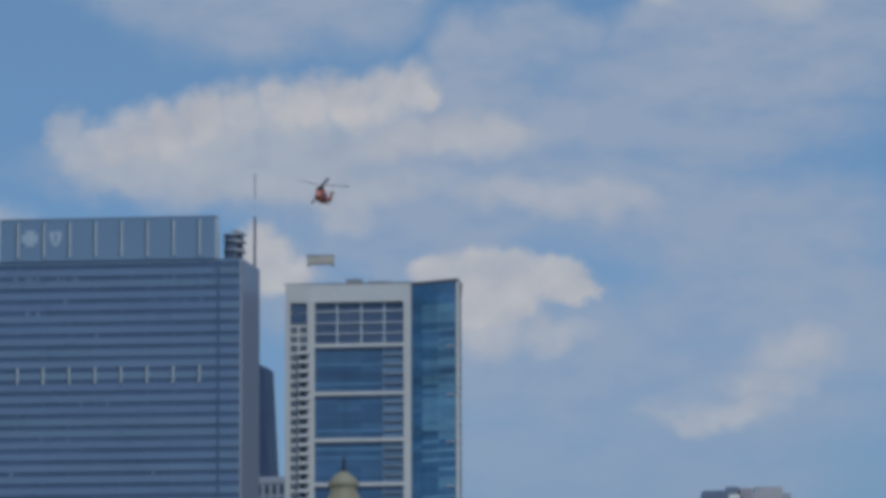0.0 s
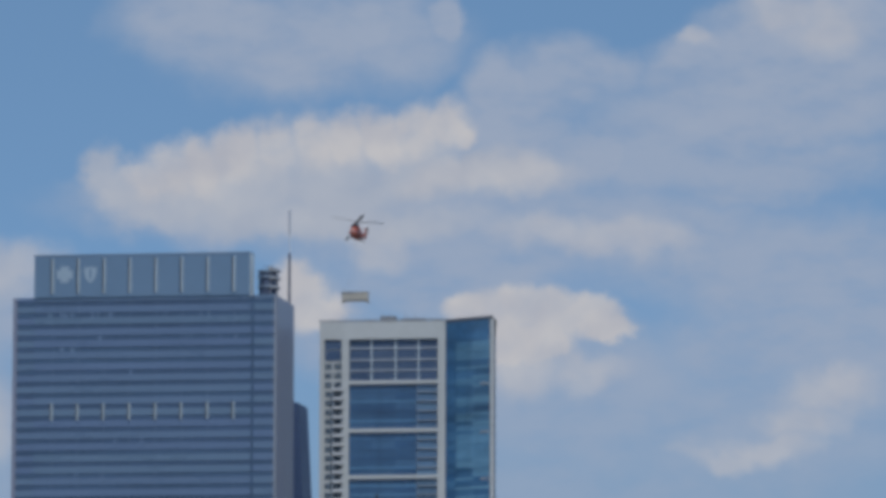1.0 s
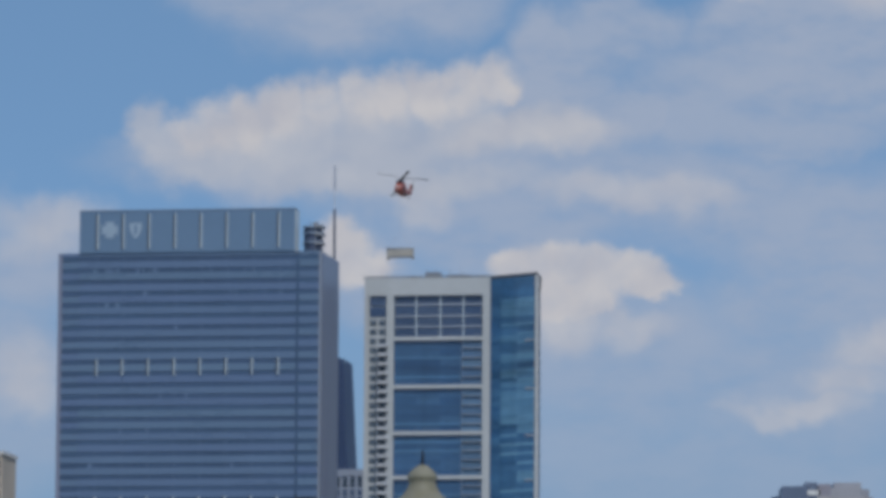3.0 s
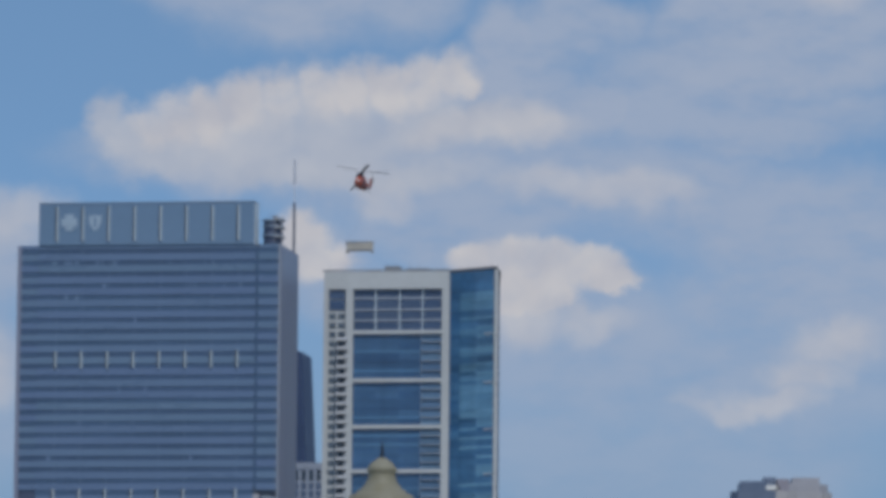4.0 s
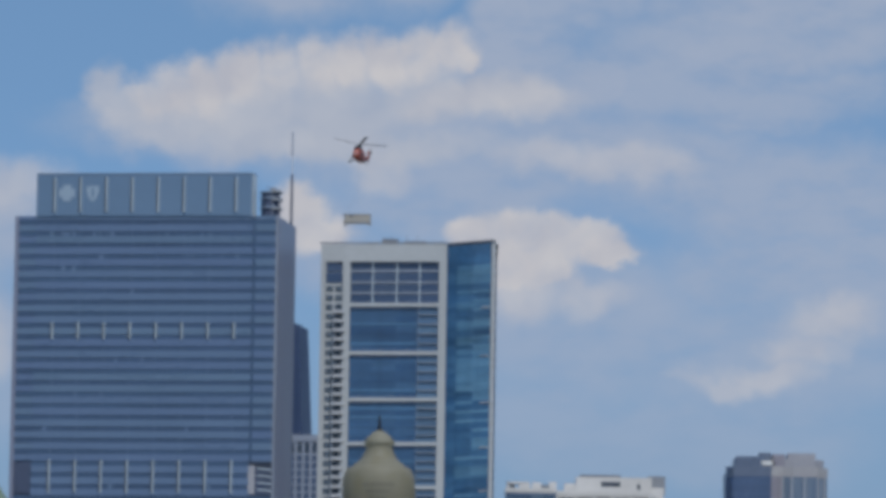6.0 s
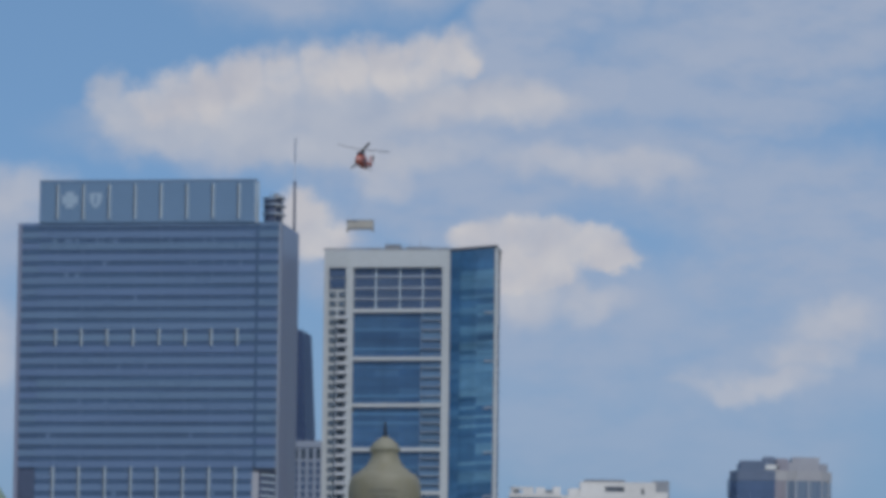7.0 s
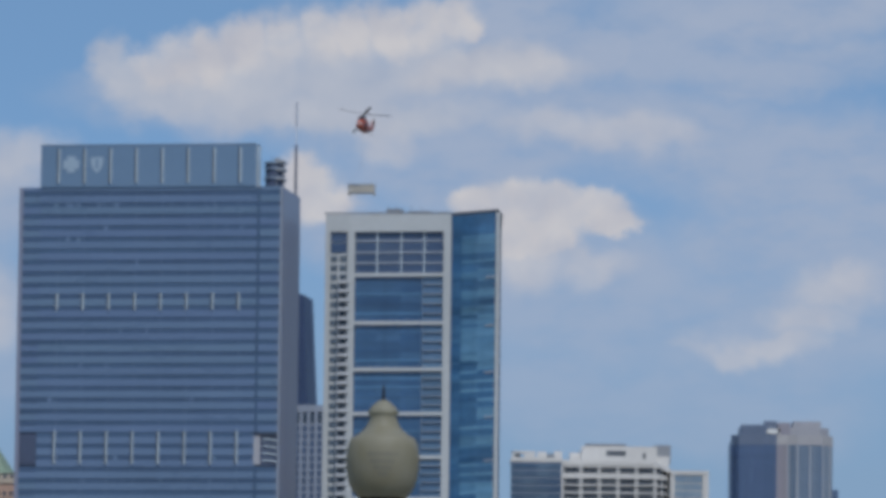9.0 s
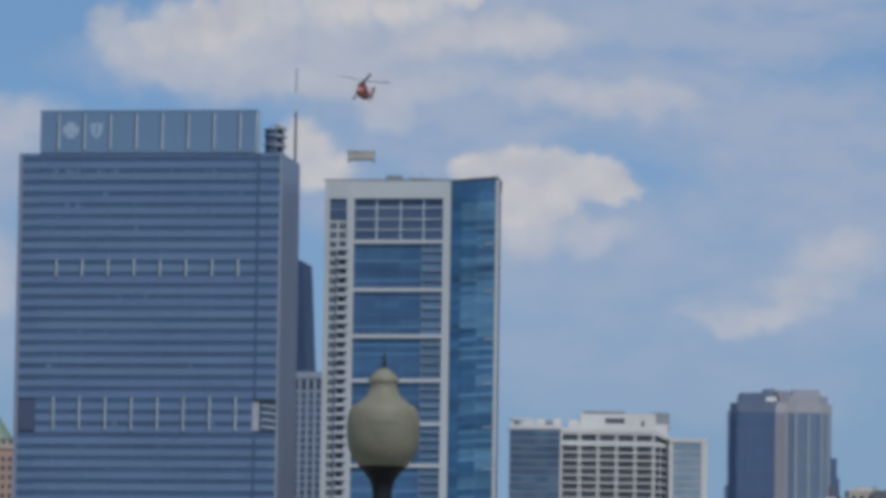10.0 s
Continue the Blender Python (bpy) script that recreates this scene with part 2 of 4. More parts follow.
TEAL_PANE = material("teal_pane", (0.085, 0.215, 0.36), 0.08, 0.0, 1.6, 0.2, 0.5, 0.4, 0.004, (0.14, 0.31, 0.46), 0.2)
PROW_PANE = material("deep_blue_pane", (0.038, 0.122, 0.25), 0.08, 0.0, 1.6, 0.2, 0.5, 0.4, 0.004, (0.065, 0.175, 0.32), 0.2)
BLUE_BAND = material("pale_blue_band", (0.065, 0.155, 0.27), 0.1, 0.0, 1.7, 0.2, 0.35, 0.3, 0.004, (0.08, 0.20, 0.37), 0.25)
DUSK_PANE = material("dark_pane", (0.022, 0.038, 0.062), 0.14, 0.0, 1.5, 0.3, 0.6, 0.2, 0.003, (0.05, 0.07, 0.095))
SLATE_PANE = material("slate_blue_pane", (0.035, 0.065, 0.135), 0.12, 0.0, 1.6, 0.2, 0.4, 0.25, 0.003, (0.055, 0.085, 0.15), 0.3)
HAZY_PANE = material("pale_blue_pane", (0.17, 0.245, 0.33), 0.15, 0.0, 1.6, 0.2, 0.4, 0.25, 0.003, (0.22, 0.29, 0.36), 0.3)
MULLION = material("grey_mullion", (0.20, 0.27, 0.36), 0.45, 0.2, 1.5, 0.1, 1.0, 0.1, 0.003)
ROOF_GREY = material("roof_felt", (0.18, 0.19, 0.21), 0.85, 0.0, 1.5, 0.1, 0.5, 0.2, 0.02)
PLANT = material("roof_plant_metal", (0.27, 0.29, 0.32), 0.5, 0.3, 1.5, 0.3, 0.8, 0.2, 0.01)
WHITE_METAL = material("white_metal", (0.62, 0.63, 0.62), 0.45, 0.1, 1.5, 0.1, 1.2, 0.1, 0.004)
BLACK_STEEL = material("black_anodised_steel", (0.020, 0.042, 0.105), 0.5, 0.0, 1.5, 0.1, 0.3, 0.15, 0.004)
MAST_DARK = material("mast_red_paint", (0.085, 0.10, 0.15), 0.6, 0.0, 1.5, 0.1, 0.5, 0.1, 0.004)
MAST_PALE = material("mast_white_paint", (0.50, 0.53, 0.58), 0.6, 0.0, 1.5, 0.05, 0.5, 0.1, 0.004)
MAST_DIM = material("mast_grey_paint", (0.33, 0.37, 0.45), 0.6, 0.0, 1.5, 0.05, 0.5, 0.1, 0.004)
PIER = material("pale_stone_pier", (0.21, 0.245, 0.31), 0.7, 0.0, 1.5, 0.05, 0.6, 0.1, 0.01)
CREAM = material("cream_concrete", (0.53, 0.53, 0.525), 0.75, 0.0, 1.5, 0.06, 0.7, 0.14, 0.01, None, 4.0)
COOL_PANE = material("cool_blue_pane", (0.06, 0.12, 0.22), 0.12, 0.0, 1.7, 0.2, 0.4, 0.3, 0.003, (0.10, 0.18, 0.28), 0.3)
NAVY = material("navy_curtain_wall", (0.066, 0.110, 0.208), 0.25, 0.0, 1.6, 0.15, 0.3, 0.25, 0.004, (0.085, 0.130, 0.235), 6.0)
NAVY_CROWN = material("slate_crown_panel", (0.115, 0.155, 0.235), 0.45, 0.0, 1.5, 0.12, 0.5, 0.2, 0.006, (0.155, 0.185, 0.25), 5.0)
CROWN_GREY = material("grey_crown_panel", (0.31, 0.32, 0.36), 0.5, 0.0, 1.5, 0.1, 0.6, 0.18, 0.006, (0.37, 0.37, 0.385), 5.0)
ROSE = material("rose_grey_panel", (0.255, 0.25, 0.30), 0.5, 0.0, 1.5, 0.1, 0.5, 0.15, 0.006, None, 6.0)
STEEL_PANE = material("steel_blue_pane", (0.11, 0.16, 0.24), 0.25, 0.0, 1.6, 0.15, 0.5, 0.25, 0.004, (0.21, 0.265, 0.335), 6.0)
PALE_RIB = material("pale_rib", (0.41, 0.42, 0.45), 0.5, 0.1, 1.5, 0.1, 0.6, 0.1, 0.006)
BRICK = material("tan_brick", (0.42, 0.29, 0.235), 0.85, 0.0, 1.5, 0.1, 1.5, 0.15, 0.02)
COPPER = material("green_copper", (0.17, 0.24, 0.185), 0.7, 0.0, 1.5, 0.1, 0.6, 0.2, 0.01)
BUFF = material("buff_stone", (0.44, 0.39, 0.33), 0.8, 0.0, 1.5, 0.08, 0.8, 0.15, 0.01)
ORANGE = material("orange_red_paint", (0.36, 0.085, 0.055), 0.5, 0.0, 1.5, 0.1, 1.5, 0.15, 0.004)
ROTOR = material("dark_rotor_blade", (0.04, 0.045, 0.05), 0.5, 0.2, 1.5, 0.1, 2.0, 0.1, 0.002)
RUBBER = material("black_rubber", (0.025, 0.025, 0.027), 0.8, 0.0, 1.5, 0.1, 8.0, 0.2, 0.002)
CABIN_GLASS = material("cockpit_glass", (0.02, 0.03, 0.04), 0.08, 0.0, 1.6, 0.1, 3.0, 0.1, 0.0)
UNIT = material("cream_sheet_metal", (0.37, 0.36, 0.33), 0.55, 0.0, 1.5, 0.08, 1.5, 0.14, 0.006)
UNIT_TRIM = material("dull_cream_trim", (0.30, 0.29, 0.27), 0.55, 0.0, 1.5, 0.08, 1.5, 0.14, 0.006)
UNIT_DARK = material("grey_grille", (0.16, 0.16, 0.15), 0.6, 0.3, 1.5, 0.08, 2.0, 0.14, 0.006)
CABLE = material("steel_cable", (0.52, 0.55, 0.60), 0.5, 0.0, 1.5, 0.05, 9.0, 0.1, 0.0)
IRON = material("black_cast_iron", (0.008, 0.009, 0.014), 0.55, 0.2, 1.5, 0.05, 30.0, 0.3, 0.002)
GROUND = material("park_ground", (0.20, 0.19, 0.15), 0.95, 0.0, 1.4, 0.1, 0.4, 0.3, 0.05)
SLATE = material("slate_wall", (0.11, 0.12, 0.15), 0.7, 0.0, 1.5, 0.1, 0.6, 0.2, 0.01)
# Navy dimmed to the open terraces' shade; also the plant housing's colour.
TERRACE = material("terrace_shade_housing_navy", (0.055, 0.080, 0.148), 0.7, 0.0, 1.5, 0.1, 0.6, 0.2, 0.01)
HOME_PANE = material("grey_balcony_pane", (0.07, 0.082, 0.10), 0.2, 0.0, 1.5, 0.3, 0.6, 0.3, 0.003, (0.12, 0.13, 0.145))
BAY_SLAB = material("grey_bay_slab", (0.20, 0.25, 0.32), 0.6, 0.0, 1.5, 0.15, 0.8, 0.15, 0.006, (0.27, 0.31, 0.37))
WING_PANE = material("navy_wing_pane", (0.045, 0.085, 0.155), 0.14, 0.0, 1.6, 0.25, 0.3, 0.35, 0.003, (0.09, 0.145, 0.215), 0.4)
LEAF = material("tree_leaf", (0.055, 0.075, 0.035), 0.7, 0.0, 1.4, 0.3, 1.0, 0.3, 0.0, (0.09, 0.10, 0.05))


def globe_material():
    """Milky acrylic that lets a little of what is inside show."""
    m = bpy.data.materials.new("milky_acrylic")
    m.use_nodes = True
    n = Net(m.node_tree)
    place = n.node("ShaderNodeTexCoord").outputs["Object"]
    broad, fine = n.noise(place, 7.0, 4, 0.6), n.noise(place, 60.0, 4, 0.6)
    col = n.mix(n.ramp(broad, 0.35, 0.7), (0.44, 0.43, 0.35), (0.40, 0.38, 0.28))
    col = n.mix(n.ramp(fine, 0.55, 0.8, 0.0, 0.25), col, (0.20, 0.185, 0.13))
    body, back, clear = (n.node("ShaderNodeBsdf" + k) for k in ("Principled", "Translucent", "Transparent"))
    n.put(body.inputs["Base Color"], col)
    body.inputs["Roughness"].default_value = 0.55
    n.put(back.inputs["Color"], col)
    a, b = n.node("ShaderNodeMixShader"), n.node("ShaderNodeMixShader")
    a.inputs[0].default_value, b.inputs[0].default_value = 0.62, 0.05
    n.put(a.inputs[1], body.outputs[0])
    n.put(a.inputs[2], back.outputs[0])
    n.put(b.inputs[1], a.outputs[0])
    n.put(b.inputs[2], clear.outputs[0])
    n.put(n.node("ShaderNodeOutputMaterial").inputs[0], b.outputs[0])
    return m


MILKY = globe_material()
MARK = material("faded_mark", (0.36, 0.355, 0.285), 0.6, 0.0, 1.4, 0.05, 20.0, 0.2, 0.001)
BACKING = material("cream_backing", (0.40, 0.38, 0.28), 0.8, 0.0, 1.4, 0.05, 12.0, 0.15, 0.001)


# ---- building blocks ----
def block(bm, x0, x1, y0, y1, z0, z1):
    """A box between the given planes."""
    v = [bm.verts.new((x, y, z)) for x in (x0, x1) for y in (y0, y1) for z in (z0, z1)]
    for f in ((0, 1, 3, 2), (4, 6, 7, 5), (0, 4, 5, 1), (2, 3, 7, 6), (0, 2, 6, 4), (1, 5, 7, 3)):
        bm.faces.new([v[i] for i in f])


def prism(bm, outline, z0, z1):
    """An upright prism over an outline that runs anticlockwise."""
    lo, hi = [bm.verts.new((x, y, z0)) for x, y in outline], [bm.verts.new((x, y, z1)) for x, y in outline]
    k = len(outline)
    for i in range(k):
        j = (i + 1) % k
        bm.faces.new((lo[i], lo[j], hi[j], hi[i]))
    bm.faces.new(hi)
    bm.faces.new(lo[::-1])


def turned(bm, profile, steps=32, x=0.0, y=0.0):
    """A body of revolution about an upright axis from (radius, height) pairs."""
    rings = []
    for r, z in profile:
        rings.append([bm.verts.new((x + r * math.cos(2 * math.pi * i / steps), y + r * math.sin(2 * math.pi * i / steps), z)) for i in range(steps)])
    for a, b in zip(rings, rings[1:]):
        for i in range(steps):
            j = (i + 1) % steps
            bm.faces.new((a[i], a[j], b[j], b[i]))
    bm.faces.new(rings[0][::-1])
    bm.faces.new(rings[-1])


def rod(bm, a, b, r0, r1=None, steps=8):
    """A round bar from a to b, tapering from r0 to r1."""
    a, b = Vector(a), Vector(b)
    r1 = r0 if r1 is None else r1
    q = (b - a).to_track_quat("Z", "Y")
    rings = [[bm.verts.new(p + q @ Vector((r * math.cos(2 * math.pi * i / steps), r * math.sin(2 * math.pi * i / steps), 0))) for i in range(steps)] for p, r in ((a, r0), (b, r1))]
    for i in range(steps):
        j = (i + 1) % steps
        bm.faces.new((rings[0][i], rings[0][j], rings[1][j], rings[1][i]))
    bm.faces.new(rings[0][::-1])
    bm.faces.new(rings[1])


def mesh_of(name, bm, mat, smooth=False):
    bmesh.ops.recalc_face_normals(bm, faces=bm.faces)
    data = bpy.data.meshes.new(name)
    bm.to_mesh(data)
    bm.free()
    data.materials.append(mat)
    if smooth:
        for p in data.polygons:
            p.use_smooth = True
    return data


def part(name, bm, mat, parent, label="", smooth=False):
    """One mesh object from a bmesh, under a thing or one of its parts."""
    ob = new(name, mesh_of(name, bm, mat, smooth))
    ob.parent = parent
    return tagged(ob, label)


def piece(name, data, parent, x=0.0, y=0.0, z=0.0, turn=0.0):
    """An object of its own on a shared mesh."""
    ob = new(name, data)
    ob.parent = parent
    ob.matrix_basis = pose(x, y, z, 0, 0, turn)
    return ob


def box_mesh(name, mat, x0, x1, y0, y1, z0, z1):
    bm = bmesh.new()
    block(bm, x0, x1, y0, y1, z0, z1)
    return mesh_of(name, bm, mat)


def boxed(name, mat, parent, x0, x1, y0, y1, z0, z1, label=""):
    bm = bmesh.new()
    block(bm, x0, x1, y0, y1, z0, z1)
    return part(name, bm, mat, parent, label)


def thing(name, place, label, category, group=""):
    ob = new(name)
    ob.matrix_world = place
    return tagged(ob, label, category, group)


# ---- ground ----
def build_ground():
    bm = bmesh.new()
    n, half = 24, 4800.0
    rows = [[bm.verts.new((-half + 2 * half * i / n, -half + 2 * half * j / n, 0)) for i in range(n + 1)] for j in range(n + 1)]
    for j in range(n):
        for i in range(n):
            bm.faces.new((rows[j][i], rows[j][i + 1], rows[j + 1][i + 1], rows[j + 1][i]))
    ob = new("ground", mesh_of("ground", bm, GROUND))
    tagged(ob, "flat pale dry parkland reaching to the horizon", "ground", kind="structure")


build_ground()


# ---- the wide office tower ----
def build_office_tower():
    tower = thing("office_tower", pose(-130.47, 1767.0, 0, 0, 0, -8.5), "wide blue-grey office tower with banded windows and a finned crown", "skyscraper")
    wide, deep, top, pitch = 81.6, 31.0, 213.5, 3.545
    left, right = 5.9, 73.45
    slot_a, slot_b = 73.85, 74.7    # the dark upright slot beside the crown's end
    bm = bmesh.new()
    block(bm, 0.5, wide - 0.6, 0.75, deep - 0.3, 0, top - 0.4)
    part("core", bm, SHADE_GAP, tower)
    # granite side walls
    skew = 0.2
    bm = bmesh.new()
    prism(bm, [(wide - 0.6, 1.6), (wide, 1.6), (wide + skew, deep), (wide - 0.6, deep)], 0, top)
    part("side_wall", bm, SIDE, tower, "smooth grey granite side wall")
    bm = bmesh.new()
    prism(bm, [(wide - 0.6, 0.0), (wide + 0.05, 0.0), (wide + 0.22, 1.6), (wide - 0.6, 1.6)], 0, top + 0.1)
    part("corner_pier", bm, PIER, tower, "pale corner pier")
    bm = bmesh.new()
    block(bm, -0.75, 0.5, 0.0, deep, 0, top)
    part("side_wall", bm, SIDE, tower, "pale granite corner pier and side wall")
    bm = bmesh.new()
    block(bm, 0.5, wide - 0.6, deep - 0.3, deep, 0, top)
    part("rear_wall", bm, SIDE, tower)
    boxed("roof", ROOF_GREY, tower, 0.5, wide - 0.6, 0.2, deep - 0.3, top - 0.4, top)
    boxed("slot", STRIP, tower, slot_a, slot_b, 0.42, 0.8, 0, top)
    # storeys: a pale spandrel and a dark strip of windows in each of three bays
    bays = ((0.5, left + 0.05, 0.06), (left + 0.05, slot_a, 0.0), (slot_b, wide - 0.6, 0.06))
    spans = [box_mesh("spandrel", SPANDREL, a, b, y, 0.8, -1.05, 1.05) for a, b, y in bays]
    strips = [box_mesh("window_strip", STRIP, a, b, y + 0.16, 0.8, -0.74, 0.74) for a, b, y in bays]
    tall = box_mesh("spandrel", SPANDREL, 0.5, left + 0.05, 0.12, 0.8, -0.95, 0.95)
    first = 211.55
    open_lo, open_hi = 127.9, 138.2
    for k in range(59):
        z = first - pitch * k
        for bay in range(3):
            if bay != 1 and open_lo - 0.5 < z - 1.77 < open_hi + 0.5:
                continue
            if z - 3 > 0:
                piece("spandrel", tall if bay == 0 else spans[bay], tower, 0, 0, z - pitch / 2)
            if bay != 1 and open_lo < z < open_hi:
                continue
            piece("window_strip", strips[bay], tower, 0, 0, z)
    boxed("top_band", SPANDREL, tower, left + 0.05, slot_a, 0.0, 0.8, 212.3, top)
    boxed("top_band", SPANDREL, tower, 0.5, left + 0.05, 0.06, 0.8, 212.3, top)
    boxed("top_band", SPANDREL, tower, slot_b, wide - 0.6, 0.06, 0.8, 212.3, top)
    # open terraces at the ends of the tall plant storey
    boxed("terrace_screen", CROWN_GREY, tower, slot_a - 0.2, slot_a + 1.9, 0.1, 0.8, open_lo, open_hi - 1.6, "pale grey screen wall")
    # Shallow backs: the depth's shade is put into their colour.
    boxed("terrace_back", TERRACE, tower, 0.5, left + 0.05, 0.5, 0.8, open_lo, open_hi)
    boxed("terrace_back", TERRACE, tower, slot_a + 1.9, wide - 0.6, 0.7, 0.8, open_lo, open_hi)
    # Dark band across the opening's top stands for the ceiling's shadow.
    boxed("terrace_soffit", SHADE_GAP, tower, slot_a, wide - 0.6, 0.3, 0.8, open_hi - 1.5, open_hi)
    # bowed parapets of the open end
    bm = bmesh.new()
    a, b, n = slot_a + 2.6, wide - 0.7, 10
    for k in range(n):
        f, g = k / n, (k + 1) / n
        ya, yb = 0.65 - 0.6 * math.sin(math.pi / 2 * f), 0.65 - 0.6 * math.sin(math.pi / 2 * g)
        za, zb = 0.25 - 0.55 * f * f, 0.25 - 0.55 * g * g
        lo = [bm.verts.new(p) for p in ((a + (b - a) * f, ya, za - 0.27), (a + (b - a) * g, yb, zb - 0.27), (a + (b - a) * g, yb, zb + 0.27), (a + (b - a) * f, ya, za + 0.27))]
        bm.faces.new(lo)
    bmesh.ops.solidify(bm, geom=bm.faces[:], thickness=0.12)
    rail = mesh_of("rail", bm, FIN)
    for k in range(4):
        piece("rail", rail, tower, 0, 0, 135.5 - 2.15 * k)
    # drawn blinds and lit rooms break the dark strips here and there
    rng = random.Random(5)
    sizes = [box_mesh("blind", SPANDREL, -w / 2, w / 2, 0.12, 0.3, -0.6, 0.6) for w in (0.35, 0.5, 0.8, 1.3)]
    for _ in range(34):
        k = rng.choice((1, 1, 1, 3, 4, 6, 9, 12, 15, 18, 20, 22, 23, 25, 27))
        piece("blind", rng.choice(sizes), tower, rng.uniform(left + 2, right - 3), 0, first - pitch * k + rng.uniform(-0.1, 0.1))
    # upright fins
    step, x0 = 8.12, 11.75
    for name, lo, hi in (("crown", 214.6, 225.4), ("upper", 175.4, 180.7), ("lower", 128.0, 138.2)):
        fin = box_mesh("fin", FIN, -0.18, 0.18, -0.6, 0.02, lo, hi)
        # Proud dark strip west of each fin stands for its shade.
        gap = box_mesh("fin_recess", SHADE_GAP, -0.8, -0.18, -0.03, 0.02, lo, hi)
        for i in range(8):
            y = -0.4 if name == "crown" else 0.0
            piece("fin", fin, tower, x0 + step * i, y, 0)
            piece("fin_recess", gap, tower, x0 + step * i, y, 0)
    # faint pilasters on the other storeys
    thin = box_mesh("pilaster", SPANDREL, -0.06, 0.06, -0.09, 0.18, 0, 1)
    for lo, hi in ((181.0, 212.0), (139.0, 175.0), (20.0, 127.5)):
        for i in range(8):
            ob = piece("pilaster", thin, tower, x0 + step * i, 0.1, lo)
            ob.matrix_basis = ob.matrix_basis @ Matrix.Diagonal((1, 1, hi - lo, 1))
    # crown
    crown = boxed("crown", CROWN, tower, left, right, -0.4, 6.5, top, 226.4, "flat blue-grey crown wall with upright fins")
    boxed("crown_side", FIN, crown, right, right + 0.15, -0.2, 6.5, top, 226.3, "pale end panel")
    boxed("coping", MULLION, crown, left - 0.1, right + 0.1, -0.55, 6.6, 226.4, 226.75)
    # two plain emblems on the crown: a cross and a shield
    cx, cz, s = x0 + step * 0.45, 220.6, 1.0
    bm = bmesh.new()
    for i in range(4):
        a = math.pi / 2 * i
        c, d = math.cos(a), math.sin(a)
        w0, w1, r0, r1 = 1.0, 1.45, 0.5, 2.5
        pts = [(r0, -w0), (r1, -w1), (r1, w1), (r0, w0)]
        lo = [bm.verts.new((cx + (px * c - py * d) * s, -0.52, cz + (px * d + py * c) * s)) for px, py in pts]
        hi = [bm.verts.new((v.co.x, -0.40, v.co.z)) for v in lo]
        bm.faces.new(lo)
        for p in range(4):
            q = (p + 1) % 4
            bm.faces.new((lo[p], hi[p], hi[q], lo[q]))
    turned_part = [(0.85 * math.cos(2 * math.pi * i / 20), 0.85 * math.sin(2 * math.pi * i / 20)) for i in range(20)]
    ring = [bm.verts.new((cx + px, -0.56, cz + py)) for px, py in turned_part]
    bm.faces.new(ring)
    part("emblem", bm, EMBLEM, crown, "pale cross-shaped emblem")
    cx = x0 + step * 1.45
    half = [(-1.9, 2.3), (-1.0, 2.0), (0, 2.3), (1.0, 2.0), (1.9, 2.3), (1.95, 0.6), (1.5, -1.0), (0.8, -2.1), (0, -2.7), (-0.8, -2.1), (-1.5, -1.0), (-1.95, 0.6)]
    bm = bmesh.new()
    lo, hi = [bm.verts.new((cx + px, -0.52, cz + py)) for px, py in half], [bm.verts.new((cx + px, -0.40, cz + py)) for px, py in half]
    bm.faces.new(lo)
    for p in range(len(half)):
        q = (p + 1) % len(half)
        bm.faces.new((lo[p], hi[p], hi[q], lo[q]))
    shield = part("emblem", bm, EMBLEM, crown, "pale shield-shaped emblem")
    boxed("emblem_mark", CROWN, shield, cx - 0.35, cx + 0.35, -0.56, -0.51, cz - 1.4, cz + 1.5)
    # rounded plant housing beside the crown
    bm = bmesh.new()
    turned(bm, [(2.9, top), (2.9, 216.2), (3.0, 216.3), (3.0, 218.4), (2.9, 218.5), (2.9, 221.6)], 28, right + 3.6, 12.0)
    house = part("plant_housing", bm, TERRACE, tower, "dark round rooftop plant housing")
    for z in (217.3, 220.2, 222.0):
        bm = bmesh.new()
        turned(bm, [(3.1, z - 0.35), (3.3, z - 0.3), (3.3, z + 0.3), (3.1, z + 0.35)], 28, right + 3.6, 12.0)
        part("hoop", bm, MULLION, house)
    bm = bmesh.new()
    for z0, z1 in ((216.6, 217.3), (219.4, 220.2), (221.9, 222.6)):
        block(bm, right + 4.6, right + 6.9, 8.6, 14.5, z0, z1)
    for x in (right + 4.7, right + 6.7):
        block(bm, x, x + 0.18, 8.7, 8.9, top, 222.0)
    rod(bm, (right + 4.4, 8.8, 223.2), (right + 6.8, 8.8, 221.4), 0.12)
    part("louvre_screen", bm, PLANT, house, "pale slatted screen")
    bm = bmesh.new()
    block(bm, right + 3.8, right + 5.2, 9.6, 12.0, 222.3, 223.4)
    rod(bm, (right + 2.6, 12, 222), (right + 2.6, 12, 224.3), 0.08)
    part("hatch", bm, PLANT, house)


build_office_tower()


